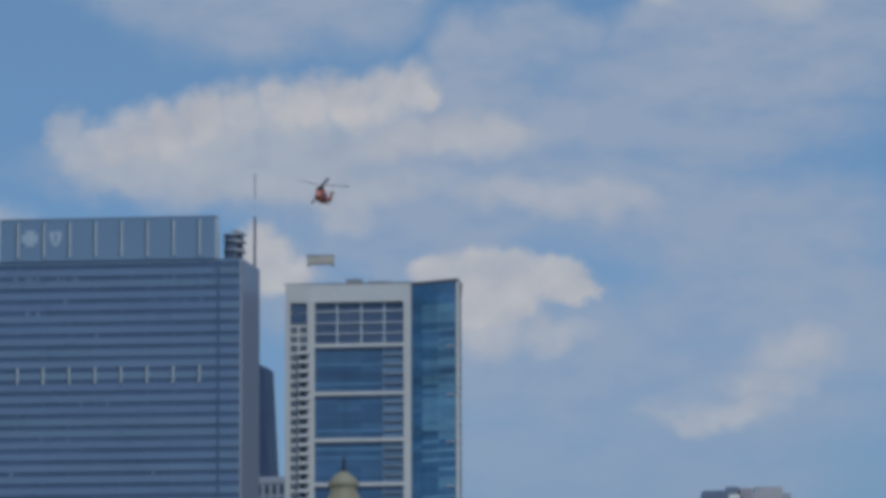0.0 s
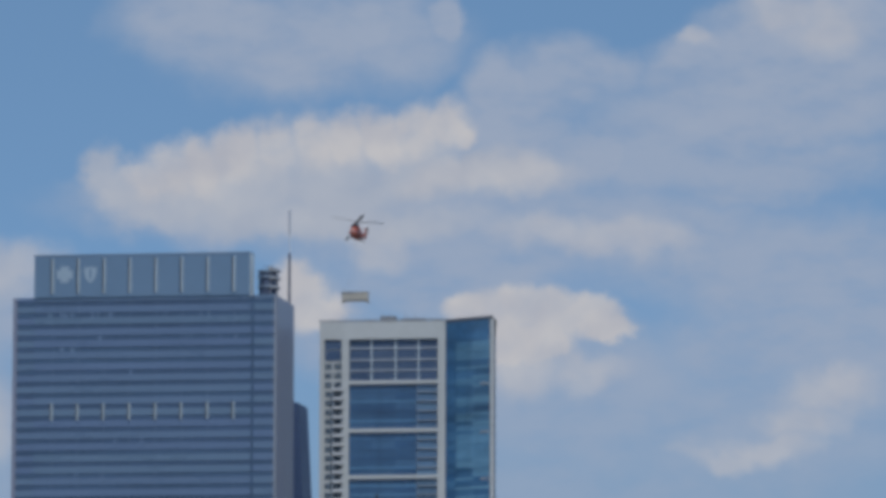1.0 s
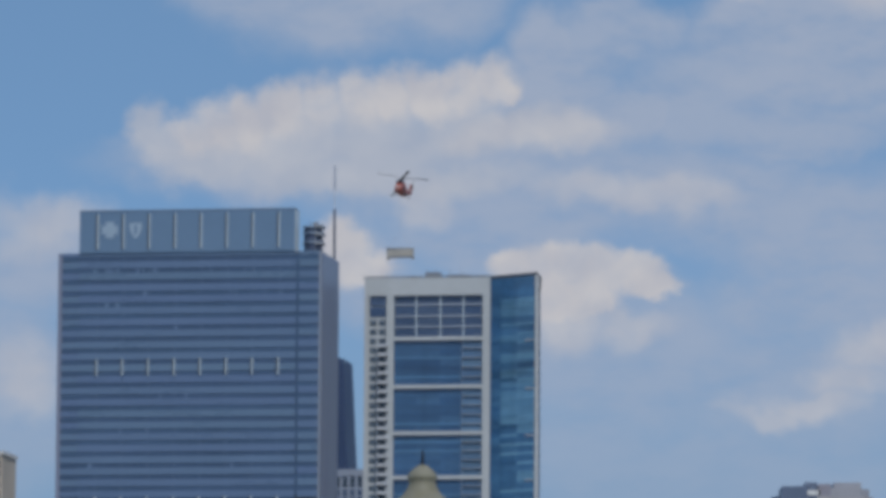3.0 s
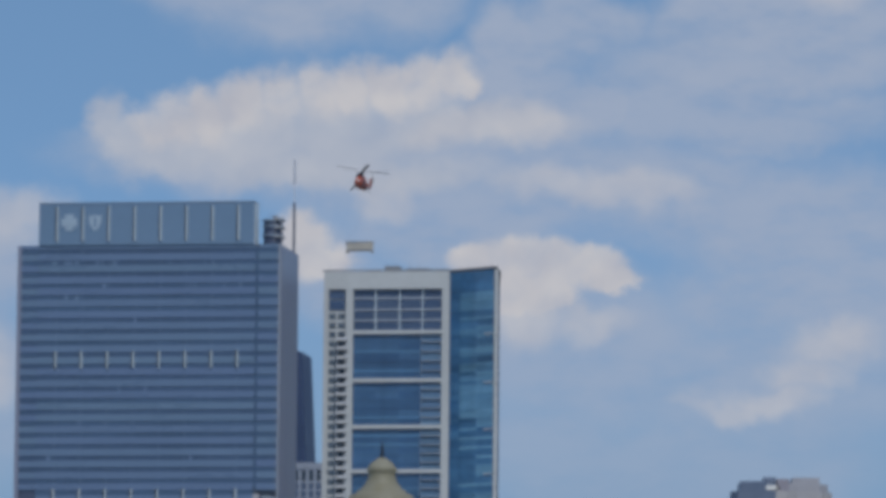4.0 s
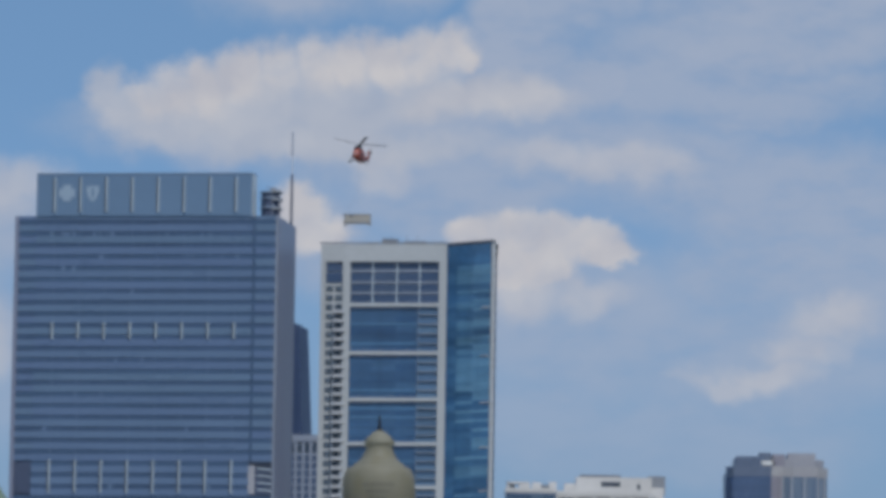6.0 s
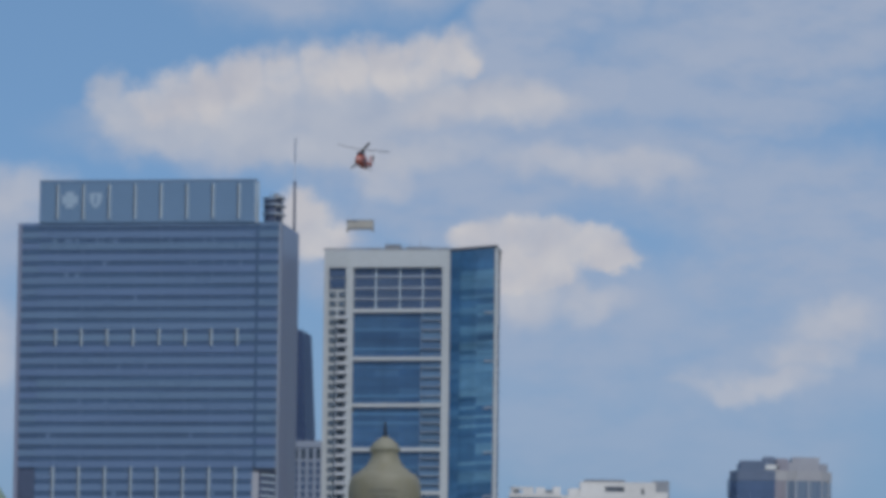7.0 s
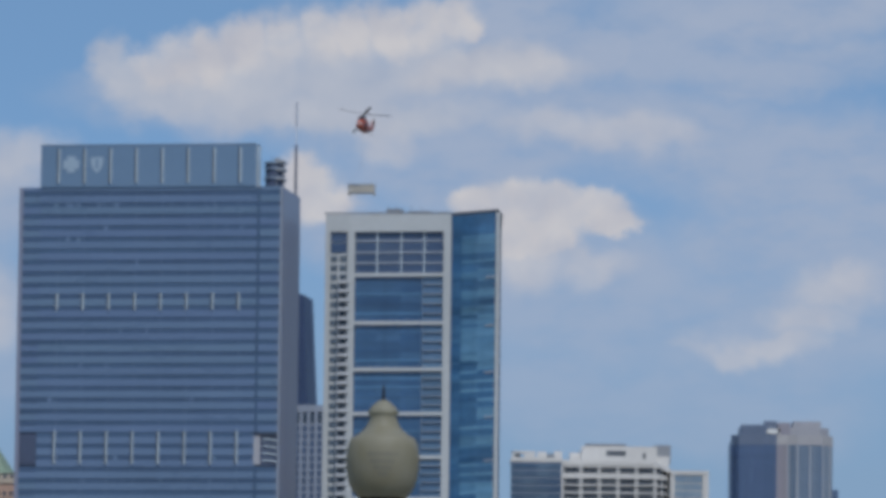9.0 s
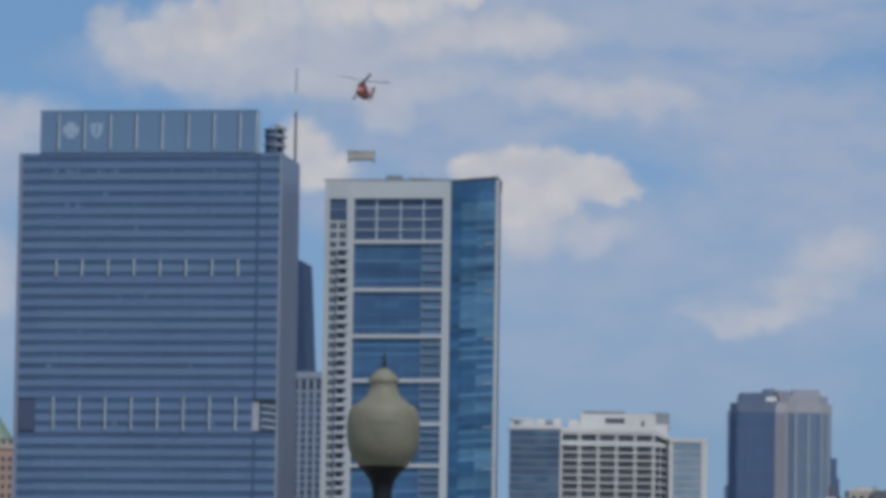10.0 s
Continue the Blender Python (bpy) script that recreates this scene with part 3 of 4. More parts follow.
# ---- the white-framed residential tower ----
def build_frame_tower():
    east = 1.011

    def at(x, y):
        """Metres east and north of the west corner, in the tower's own axes."""
        c, d = math.cos(radians(8.5)), math.sin(radians(8.5))
        return (x * c - y * d) / east, x * d + y * c
    tower = thing("apartment_tower", pose(-36.7, 1780.0, 0, 0, 0, -8.5) @ Matrix.Diagonal((east, 1, 1, 1)), "white-framed apartment tower with blue glass bays and an angled glass prow", "skyscraper")
    top, storey = 208.0, 2.862
    tip = at(52.86, -17.1)
    prow = [(39.0, 0.0), tip, at(54.4, -1.0), at(54.6, 31.0), (0.3, 36.0), (0.3, 1.2), (39.0, 1.2)]
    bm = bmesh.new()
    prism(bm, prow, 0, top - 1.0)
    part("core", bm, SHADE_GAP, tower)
    bm = bmesh.new()
    prism(bm, [(39.0, -0.3), at(53.1, -17.5), at(54.7, -1.0), at(54.8, 31.3), (0.0, 36.3), (0.0, 1.0), (39.0, 1.0)], top - 1.0, top - 0.3)
    part("roof", bm, ROOF_GREY, tower)
    bm = bmesh.new()
    prism(bm, [(38.9, -0.6), at(53.3, -18.0), at(54.9, -1.0), at(54.5, -1.0), at(53.0, -17.4), (39.1, -0.1)], top - 0.3, top + 0.05)
    block(bm, -0.4, 39.0, -0.5, 0.0, top - 0.1, top + 0.35)
    part("parapet_rail", bm, PLANT, tower, "thin dark roof edge rail")
    # white frame
    boxed("frieze", CONCRETE, tower, -0.1, 39.0, -0.35, 1.2, 202.3, top - 0.3, "broad white concrete top band")
    for a, b in ((-0.1, 1.35), (6.75, 9.0), (36.6, 39.0)):
        boxed("column", CONCRETE, tower, a, b, -0.35, 1.2, 0, 202.3)
    boxed("side_wall", CONCRETE, tower, -0.1, 0.3, 1.2, 36.0, 0, top - 1.0)
    beam = box_mesh("beam", CONCRETE, 9.0, 36.6, -0.3, 1.2, -0.55, 0.55)
    # the bays grow shorter towards the ground
    beams = [188.85, 173.85, 159.4, 145.65, 132.2, 119.3]
    while beams[-1] > 24:
        beams.append(beams[-1] - 12.9)
    for z in beams:
        piece("beam", beam, tower, 0, 0, z)
    # tall top bay, four by four
    edges = (9.0, 15.9, 23.4, 30.5, 36.6)
    rows = (189.4, 192.6, 195.9, 199.5, 202.3)
    top_bay = boxed("top_bay", MULLION, tower, 9.0, 36.6, 0.95, 1.2, 189.4, 202.3)
    for a, b in zip(edges, edges[1:]):
        for c, d in zip(rows, rows[1:]):
            piece("pane", box_mesh("pane", SLATE_PANE, a + 0.15, b - 0.15, 0.8, 0.97, c + 0.15, d - 0.15), top_bay)
    for x in edges[1:-1]:
        boxed("mullion", FIN, top_bay, x - 0.17, x + 0.17, 0.45, 0.9, 189.4, 202.2)
    for z in rows[1:-1]:
        boxed("transom", BAY_SLAB, top_bay, 9.0, 36.6, 0.5, 0.95, z - 0.26, z + 0.26)
    # glass and balconies between the beams, five storeys to a bay
    spans = ((9.0, 15.9), (15.9, 23.4), (23.4, 30.1))
    rng = random.Random(21)
    for high, low in zip(beams, beams[1:]):
        rise = (high - low) / 5
        half = rise / 2
        panes = [box_mesh("pane", BLUE_PANE, a + 0.03, b - 0.03, 0.62, 0.9, -half + 0.3, half - 0.31) for a, b in spans]
        spandrels = [box_mesh("spandrel", m, 9.0, 30.1, 0.6, 0.95, -0.36, 0.36) for m in (BLUE_PANE, BLUE_PANE, BLUE_BAND)]
        balcony_glass = box_mesh("pane", COOL_PANE, 30.3, 36.5, 0.78, 1.18, -half, half)
        slab = box_mesh("balcony_slab", BAY_SLAB, 30.3, 36.6, 0.1, 1.18, -0.13, 0.13)
        rails = box_mesh("balcony_rail", COOL_PANE, 30.4, 36.5, 0.12, 0.17, 0.15, 0.95)
        boxed("divider", MULLION, tower, 30.1, 30.3, 0.4, 1.1, low + 0.5, high - 0.5)
        for k in range(5):
            zz = high - rise * (k + 0.5)
            for data in panes:
                piece("pane", data, tower, 0, 0, zz - 0.12)
            piece("spandrel", rng.choice(spandrels), tower, 0, 0, zz + half if k else zz + half - 0.1)
            piece("pane", balcony_glass, tower, 0, 0, zz)
            if k < 4:
                s = piece("balcony_slab", slab, tower, 0, 0, zz - half)
                piece("balcony_rail", rails, s)
    # narrow end bay: a tall double window, square windows, then balconies
    end = boxed("end_bay", CONCRETE, tower, 1.35, 6.75, 0.5, 1.2, 0, 202.3)
    for lo, hi in ((199.3, 202.1), (195.8, 198.9)):
        piece("pane", box_mesh("pane", SLATE_PANE, 1.5, 6.5, 0.3, 0.52, lo, hi), end)
    west_pane = box_mesh("pane", DUSK_PANE, 1.55, 3.55, 0.36, 0.52, -0.85, 0.85)
    east_pane = box_mesh("pane", DUSK_PANE, 4.35, 6.4, 0.36, 0.52, -0.85, 0.85)
    bar = box_mesh("glazing_bar", MULLION, -0.09, 0.09, 0.28, 0.38, -0.85, 0.85)
    cross = box_mesh("glazing_bar", MULLION, -1.0, 1.0, 0.28, 0.38, -0.09, 0.09)
    out = box_mesh("balcony", SLAB, 4.1, 7.5, -1.5, 0.4, -0.2, 0.75)
    z, k = 193.9, 0
    while z > 3:
        piece("pane", west_pane, end, 0, 0, z)
        piece("pane", east_pane, end, 0, 0, z)
        piece("glazing_bar", bar, end, 2.55, 0, z)
        piece("glazing_bar", cross, end, 2.55, 0, z)
        if k < 2:
            piece("glazing_bar", bar, end, 5.4, 0, z)
            piece("glazing_bar", cross, end, 5.4, 0, z)
        else:
            piece("balcony", out, tower, 0, 0, z - 1.75)
        z -= storey
        k += 1
    # angled glass prow: panes storey by storey in three columns
    way = Vector((tip[0] - 39.0, tip[1], 0))
    length = way.length
    turn = math.degrees(math.atan2(way.y, way.x))
    random.seed(7)
    shapes = {}
    for mat, key in ((TEAL_PANE, "teal"), (PROW_PANE, "blue")):
        for c, (a, b) in enumerate(((0.3, 0.24 * length), (0.24 * length, 0.62 * length), (0.62 * length, length - 0.3))):
            shapes[key, c] = box_mesh("pane", mat, a + 0.02, b - 0.02, -0.35, 0.15, -0.95, 0.95)
            shapes[key, c, "sill"] = box_mesh("spandrel", mat, a + 0.02, b - 0.02, -0.37, 0.15, -0.46, 0.46)
    for k in range(71):
        zz = 199.6 - storey * k
        if zz < 2:
            break
        # More deep blue lower down: a neighbour's reflection put into the pane colours.
        key = "blue" if random.random() < (0.30 if k < 16 else 0.62) else "teal"
        for c in range(3):
            kk = "blue" if c == 0 else (key if random.random() < 0.92 else "teal")
            piece("pane", shapes[kk, c], tower, 39.0, 0, zz, turn)
            sill = "teal" if c and random.random() < 0.7 else "blue"
            piece("spandrel", shapes[sill, c, "sill"], tower, 39.0, 0, zz - storey / 2, turn)
    for c, (a, b) in enumerate(((0.3, 0.24 * length), (0.24 * length, 0.62 * length), (0.62 * length, length - 0.3))):
        piece("pane", box_mesh("pane", PROW_PANE, a + 0.05, b - 0.05, -0.35, 0.15, 200.62, 207.0), tower, 39.0, 0, 0, turn)
    edge_balcony = box_mesh("balcony", SLAB, -0.75, 0.35, -0.7, 12.0, -0.3, 0.3)
    short = box_mesh("balcony_end", SLAB, length - 3.6, length - 0.4, -0.62, -0.3, -0.2, 0.22)
    ex, ey = at(53.6, -17.1)
    for k in range(70):
        zz = 204.5 - storey * k
        if zz < 3:
            break
        piece("balcony", edge_balcony, tower, ex, ey, zz, 8.5)
    for z in beams[:-1]:
        piece("balcony_end", short, tower, 39.0, 0, z - 1.6, turn)
    bm = bmesh.new()
    prism(bm, [at(52.7, -17.7), at(53.7, -17.7), at(53.7, -16.6), at(52.7, -16.6)], 0, top - 1.0)
    part("edge_column", bm, CONCRETE, tower)
    bm = bmesh.new()
    prism(bm, [at(53.2, -16.6), at(53.5, -16.6), at(54.8, 30.0), at(53.2, 30.0)], 0, top - 1.0)
    part("side_glass", bm, HAZY_PANE, tower)
    # roof plant
    for a, b, y0, h in ((17.4, 22.0, 8.0, 2.4), (24.0, 31.0, 9.0, 1.7), (12.0, 15.5, 10.0, 1.1), (33.5, 36.0, 9.0, 1.2)):
        boxed("roof_plant", PLANT, tower, a, b, y0, y0 + 5.0, top - 0.3, top + h)
    bm = bmesh.new()
    for x in (18.0, 20.5, 25.2, 28.4):
        rod(bm, (x, 8.2, top - 0.3), (x, 8.2, top + 3.4), 0.12, 0.06)
    part("roof_masts", bm, PLANT, tower)


build_frame_tower()


# ---- the tapering black tower behind, and its mast ----
def build_black_tower():
    tower = thing("black_tower", pose(-100.2, 3350.0, 0, 0, 0, -8.5), "distant tapering black steel tower with a striped mast", "skyscraper")
    h = 342.0
    b0, b1, d0, d1 = 38.0, 21.6, 25.0, 15.5
    bm = bmesh.new()
    lo = [bm.verts.new(p) for p in ((-b0, -d0, 0), (b0, -d0, 0), (b0, d0, 0), (-b0, d0, 0))]
    hi = [bm.verts.new(p) for p in ((-b1, -d1, h - 1.6), (b1, -d1, h - 1.6), (b1, d1, h - 1.6), (-b1, d1, h - 1.6))]
    bm.faces.new(hi)
    bm.faces.new(lo[::-1])
    for i in range(4):
        bm.faces.new((lo[i], lo[(i + 1) % 4], hi[(i + 1) % 4], hi[i]))
    part("wall", bm, BLACK_STEEL, tower)
    bm = bmesh.new()
    block(bm, -b1 + 2.0, b1 - 7.5, -d1 + 2, d1 - 2, h - 1.6, h + 2.2)
    block(bm, b1 - 7.5, b1 - 4.0, -d1 + 3, d1 - 2, h - 1.6, h + 0.3)
    part("roof_house", bm, BLACK_STEEL, tower)
    for k in range(1, 60):
        f = (k * 5.6) / (h - 1.6)
        w, d = b0 + (b1 - b0) * f, d0 + (d1 - d0) * f
        boxed("floor_band", BLACK_STEEL, tower, -w - 0.1, w + 0.1, -d - 0.1, d + 0.1, k * 5.6 - 0.5, k * 5.6 + 0.5)
    mx = 13.8
    mast = None
    levels = ((h - 1.6, 400.5, 1.0, MAST_DARK), (400.5, 429.5, 0.8, MAST_DARK), (429.5, 441.0, 0.26, MAST_PALE), (441.0, 455.0, 0.62, MAST_DIM))
    for lo_z, hi_z, r, mat in levels:
        bm = bmesh.new()
        rod(bm, (mx, -4.0, lo_z), (mx, -4.0, hi_z), r, r * 0.92, 12)
        if mast is None:
            mast = part("mast", bm, mat, tower, "red and white striped mast")
        else:
            part("mast_section", bm, mat, mast)


build_black_tower()


# ---- narrow pale block between the towers ----
def build_pier_block():
    block_thing = thing("pier_block", pose(-66.0, 2300.0, 0, 0, 0, -8.5), "pale stone block with close upright piers and dark windows", "building")
    w, top = 27.0, 191.0
    boxed("wall", PIER, block_thing, 0, w, 0.5, 24.0, 0, top - 2.6)
    boxed("cornice", PIER, block_thing, -0.2, w + 0.2, -0.2, 24.2, top - 2.6, top)
    pier = box_mesh("pier", PIER, -0.65, 0.65, -0.1, 0.6, 0, top - 2.6)
    xs = [0.7 + 3.02 * i for i in range(9)]
    for x in xs:
        piece("pier", pier, block_thing, x)
    tall = box_mesh("window", DUSK_PANE, -0.86, 0.86, 0.3, 0.52, -1.9, 1.9)
    small = box_mesh("window", SLATE_PANE, -0.86, 0.86, 0.3, 0.52, -1.1, 1.1)
    for a, b in zip(xs, xs[1:]):
        x = (a + b) / 2
        piece("window", tall, block_thing, x, 0, top - 5.2)
        for k in range(34):
            piece("window", small, block_thing, x, 0, top - 9.4 - 3.0 * k)


build_pier_block()


# ---- cream condominium with two glass wings ----
def build_condominium():
    home = thing("condominium", pose(26.7, 2200.0, 0), "cream concrete condominium with deep balconies and blue glass wings", "building")

    def storeys(data_list, z, low):
        while z > low:
            for name, data in data_list:
                piece(name, data, home, 0, 0, z)
            z -= 2.9
    # west wing of blue glass
    top = 163.45
    boxed("wing", WING_PANE, home, 0, 19.4, 0.4, 22.0, 0, top - 1.2)
    boxed("wing_cap", CREAM, home, -0.2, 19.5, 0.0, 22.2, top - 1.2, top + 0.4)
    panes = [("pane", box_mesh("pane", WING_PANE, 0.2 + 4.8 * i, 4.85 + 4.8 * i, 0.1, 0.45, -1.1, 1.1)) for i in range(4)]
    slab = [("floor_edge", box_mesh("floor_edge", PIER, 0.0, 19.4, 0.0, 0.42, 1.1, 1.45))]
    storeys(panes + slab, top - 2.9, top - 85)
    # roof things on the west wing
    boxed("roof_frame", CREAM, home, 0.3, 1.3, 4.0, 9.0, top + 0.4, top + 2.9)
    boxed("roof_frame", CREAM, home, 0.3, 9.2, 4.0, 9.0, top + 2.3, top + 3.1)
    boxed("roof_box", HOME_PANE, home, 1.4, 3.5, 4.5, 8.5, top + 0.4, top + 2.3)
    boxed("roof_box", CREAM, home, 5.0, 9.2, 4.2, 8.5, top + 0.4, top + 2.3)
    boxed("roof_box", CREAM, home, 10.0, 13.5, 5.0, 9.0, top + 0.4, top + 3.0)
    boxed("roof_box", PLANT, home, 13.5, 16.5, 6.0, 9.0, top + 0.4, top + 2.2)
    boxed("roof_box", CREAM, home, 16.5, 19.4, 5.0, 9.0, top + 0.4, top + 3.3)
    # middle block
    x0, x1, chamfer = 19.5, 54.9, 61.0
    roof = 162.15
    bm = bmesh.new()
    prism(bm, [(x0, 1.6), (x1, 1.6), (x1, 26.0), (x0, 26.0)], 0, roof - 1.0)
    prism(bm, [(x1, 1.6), (chamfer, 10.0), (chamfer, 26.0), (x1, 26.0)], 0, roof - 3.7)
    part("core", bm, CREAM, home)
    bm = bmesh.new()
    prism(bm, [(x0, 0.0), (x1, 0.0), (x1, 26.0), (x0, 26.0)], roof - 1.0, roof + 0.9)
    part("parapet", bm, CREAM, home)
    # the corner's parapet runs down over the cut-off corner
    bm = bmesh.new()
    foot = [(x1, 0.0), (chamfer + 0.6, 9.0), (chamfer + 0.6, 26.0), (x1, 26.0)]
    lo = [bm.verts.new((x, y, z)) for (x, y), z in zip(foot, (roof - 1.0, roof - 3.6, roof - 3.6, roof - 1.0))]
    hi = [bm.verts.new((x, y, z)) for (x, y), z in zip(foot, (roof + 0.9, roof - 2.2, roof - 2.2, roof + 0.9))]
    bm.faces.new(hi)
    bm.faces.new(lo[::-1])
    for k in range(4):
        bm.faces.new((lo[k], lo[(k + 1) % 4], hi[(k + 1) % 4], hi[k]))
    part("corner_parapet", bm, CREAM, home, "sloping cream corner parapet")
    bays = 5
    wide = (x1 - x0) / bays
    glass = [("pane", box_mesh("pane", HOME_PANE, x0 + wide * i + 0.9, x0 + wide * (i + 1) - 0.7, 1.3, 1.62, -1.1, 1.1)) for i in range(bays)]
    slabs = [("balcony_slab", box_mesh("balcony_slab", CREAM, x0 + 0.3, x1, 0.1, 1.62, 1.12, 1.65))]
    bm = bmesh.new()
    corner = [(x1, 0.1), (chamfer + 0.5, 9.2), (chamfer, 10.0), (x1, 1.6)]
    prism(bm, corner, 1.12, 1.65)
    slabs.append(("balcony_slab", mesh_of("balcony_slab", bm, CREAM)))
    bm = bmesh.new()
    d = Vector((chamfer - x1, 8.4, 0)).normalized()
    for f in (1.4, 5.6):
        p = Vector((x1, 1.5, 0)) + d * f
        q = p + d * 3.0
        nrm = Vector((d.y, -d.x, 0)) * 0.12
        prism(bm, [(p + nrm)[:2], (q + nrm)[:2], (q - nrm)[:2], (p - nrm)[:2]], -1.1, 1.1)
    glass.append(("pane", mesh_of("pane", bm, HOME_PANE)))
    # top storey with larger openings
    z = roof - 2.9
    for name, data in glass:
        piece(name, data, home, 0, 0, z)
    bm = bmesh.new()
    block(bm, x0, x1, 0.3, 1.62, z - 2.6, z - 1.2)
    part("band", bm, CREAM, home)
    for name, data in slabs:
        piece(name, data, home, 0, 0, z)
    storeys(glass + slabs, z - 4.2, roof - 85)
    for i in range(bays + 1):
        boxed("pier", CREAM, home, x0 + wide * i - 0.38, x0 + wide * i + 0.38, -0.05, 1.62, 0, roof - 1.0)
    # penthouse plant
    boxed("penthouse", CREAM, home, 27.0, 56.0, 8.0, 20.0, roof + 0.9, roof + 6.9)
    boxed("penthouse_step", CREAM, home, 22.5, 27.0, 9.0, 20.0, roof + 0.9, roof + 4.4)
    boxed("penthouse_vent", HOME_PANE, home, 50.5, 51.6, 7.9, 8.2, roof + 2.2, roof + 4.4)
    boxed("penthouse_step", CREAM, home, 56.0, 60.6, 9.0, 20.0, roof - 3.6, roof + 3.2)
    boxed("penthouse_louvre", HOME_PANE, home, 36.6, 44.0, 7.9, 8.2, roof + 3.2, roof + 5.2)
    boxed("penthouse_box", PLANT, home, 54.8, 61.3, 10.0, 18.0, roof + 0.9, roof + 7.7)
    boxed("penthouse_cap", ROOF_GREY, home, 28.5, 44.0, 9.0, 16.0, roof + 6.9, roof + 7.8)
    # east wing
    e0, e1, etop = 61.4, 75.8, 159.6
    boxed("wing", HAZY_PANE, home, e0 + 0.3, e1 - 0.2, 6.4, 28.0, 0, etop - 1.2)
    boxed("wing_cap", CREAM, home, e0 - 0.3, e1 + 0.2, 5.6, 28.2, etop - 1.3, etop + 0.2)
    boxed("wing_edge", CREAM, home, e0 - 0.3, e0 + 1.3, 5.8, 8.0, 0, etop - 1.3)
    boxed("wing_edge", CREAM, home, e1 - 2.4, e1, 5.7, 8.0, 0, etop - 1.3)
    panes = [("pane", box_mesh("pane", HAZY_PANE, e0 + 1.5 + 3.4 * i, e0 + 4.8 + 3.4 * i, 6.0, 6.45, -1.25, 1.1)) for i in range(3)]
    edge = [("floor_edge", box_mesh("floor_edge", CREAM, e0 + 0.4, e1 - 2.4, 5.95, 6.42, 1.1, 1.42))]
    storeys(panes + edge, etop - 2.9, etop - 80)


build_condominium()


# ---- ribbed navy tower ----
def build_ribbed_tower():
    tower = thing("ribbed_tower", pose(131.6, 2600.0, 0), "faceted navy and steel-blue tower with upright ribs and a stepped crown", "skyscraper")
    top = 205.0
    faces = [((0.0, 9.0), (3.0, 2.0), NAVY), ((3.0, 2.0), (19.8, 0.0), NAVY), ((19.8, 0.0), (25.0, 1.0), ROSE), ((25.0, 1.0), (29.0, 0.2), STEEL_PANE),
             ((29.0, 0.2), (40.8, 2.4), STEEL_PANE), ((40.8, 2.4), (45.5, 9.0), STEEL_PANE)]
    outline = [f[0] for f in faces] + [(45.5, 9.0), (45.5, 40.0), (0.0, 40.0)]
    bm = bmesh.new()
    prism(bm, outline, 0, top - 2.0)
    part("core", bm, NAVY, tower)
    random.seed(3)
    for a, b, mat in faces:
        d = Vector((b[0] - a[0], b[1] - a[1], 0))
        turn = math.degrees(math.atan2(d.y, d.x))
        count = max(2, round(d.length / 1.45))
        w = d.length / count
        data = box_mesh("pane_column", mat, 0.1, w - 0.1, -0.3, 0.1, 0, 200.3)
        rib = box_mesh("rib", NAVY if mat is NAVY else (ROSE if mat is ROSE else PALE_RIB), -0.26 if mat is STEEL_PANE else -0.14, 0.26 if mat is STEEL_PANE else 0.14, -0.6, 0.1, 0, 200.35)
        for i in range(count):
            p = Vector((*a, 0)) + d * (i / count)
            piece("pane_column", data, tower, p.x, p.y, 0, turn)
            if mat is not STEEL_PANE or i % 4 == 0:
                piece("rib", rib, tower, p.x, p.y, 0, turn)
        data = box_mesh("crown_panel", NAVY_CROWN if mat is NAVY else CROWN_GREY, 0.0, d.length, -0.4, 0.3, 200.4, top)
        piece("crown_panel", data, tower, a[0], a[1], 0, turn)
    bm = bmesh.new()
    prism(bm, [(4.0, 4.0), (16.0, 2.5), (18.5, 9.0), (18.5, 30.0), (4.0, 30.0)], top - 2.0, top + 4.6)
    part("crown_step", bm, NAVY_CROWN, tower)
    boxed("crown_box", NAVY_CROWN, tower, 14.6, 20.0, 4.0, 20.0, top - 2.0, top + 6.4)
    boxed("crown_box", WHITE_METAL, tower, 15.5, 21.5, 2.0, 3.8, top + 0.6, top + 2.6)
    boxed("crown_box", ROSE, tower, 20.5, 26.0, 2.0, 24.0, top - 2.0, top + 5.6)
    bm = bmesh.new()
    prism(bm, [(26.0, 2.0), (39.5, 3.2), (44.0, 9.0), (44.0, 30.0), (26.0, 30.0)], top - 2.0, top + 3.6)
    part("crown_step", bm, CROWN_GREY, tower)
    boxed("crown_box", CROWN_GREY, tower, 27.5, 40.0, 4.5, 22.0, top + 3.6, top + 6.4)
    boxed("shoulder", NAVY, tower, -1.8, 0.1, 10.0, 30.0, 0, 168.0)
    boxed("shoulder", NAVY, tower, 45.4, 48.6, 12.0, 30.0, 0, 181.0)
    boxed("shoulder", NAVY, tower, 46.0, 50.0, 14.0, 30.0, 0, 172.0)


build_ribbed_tower()


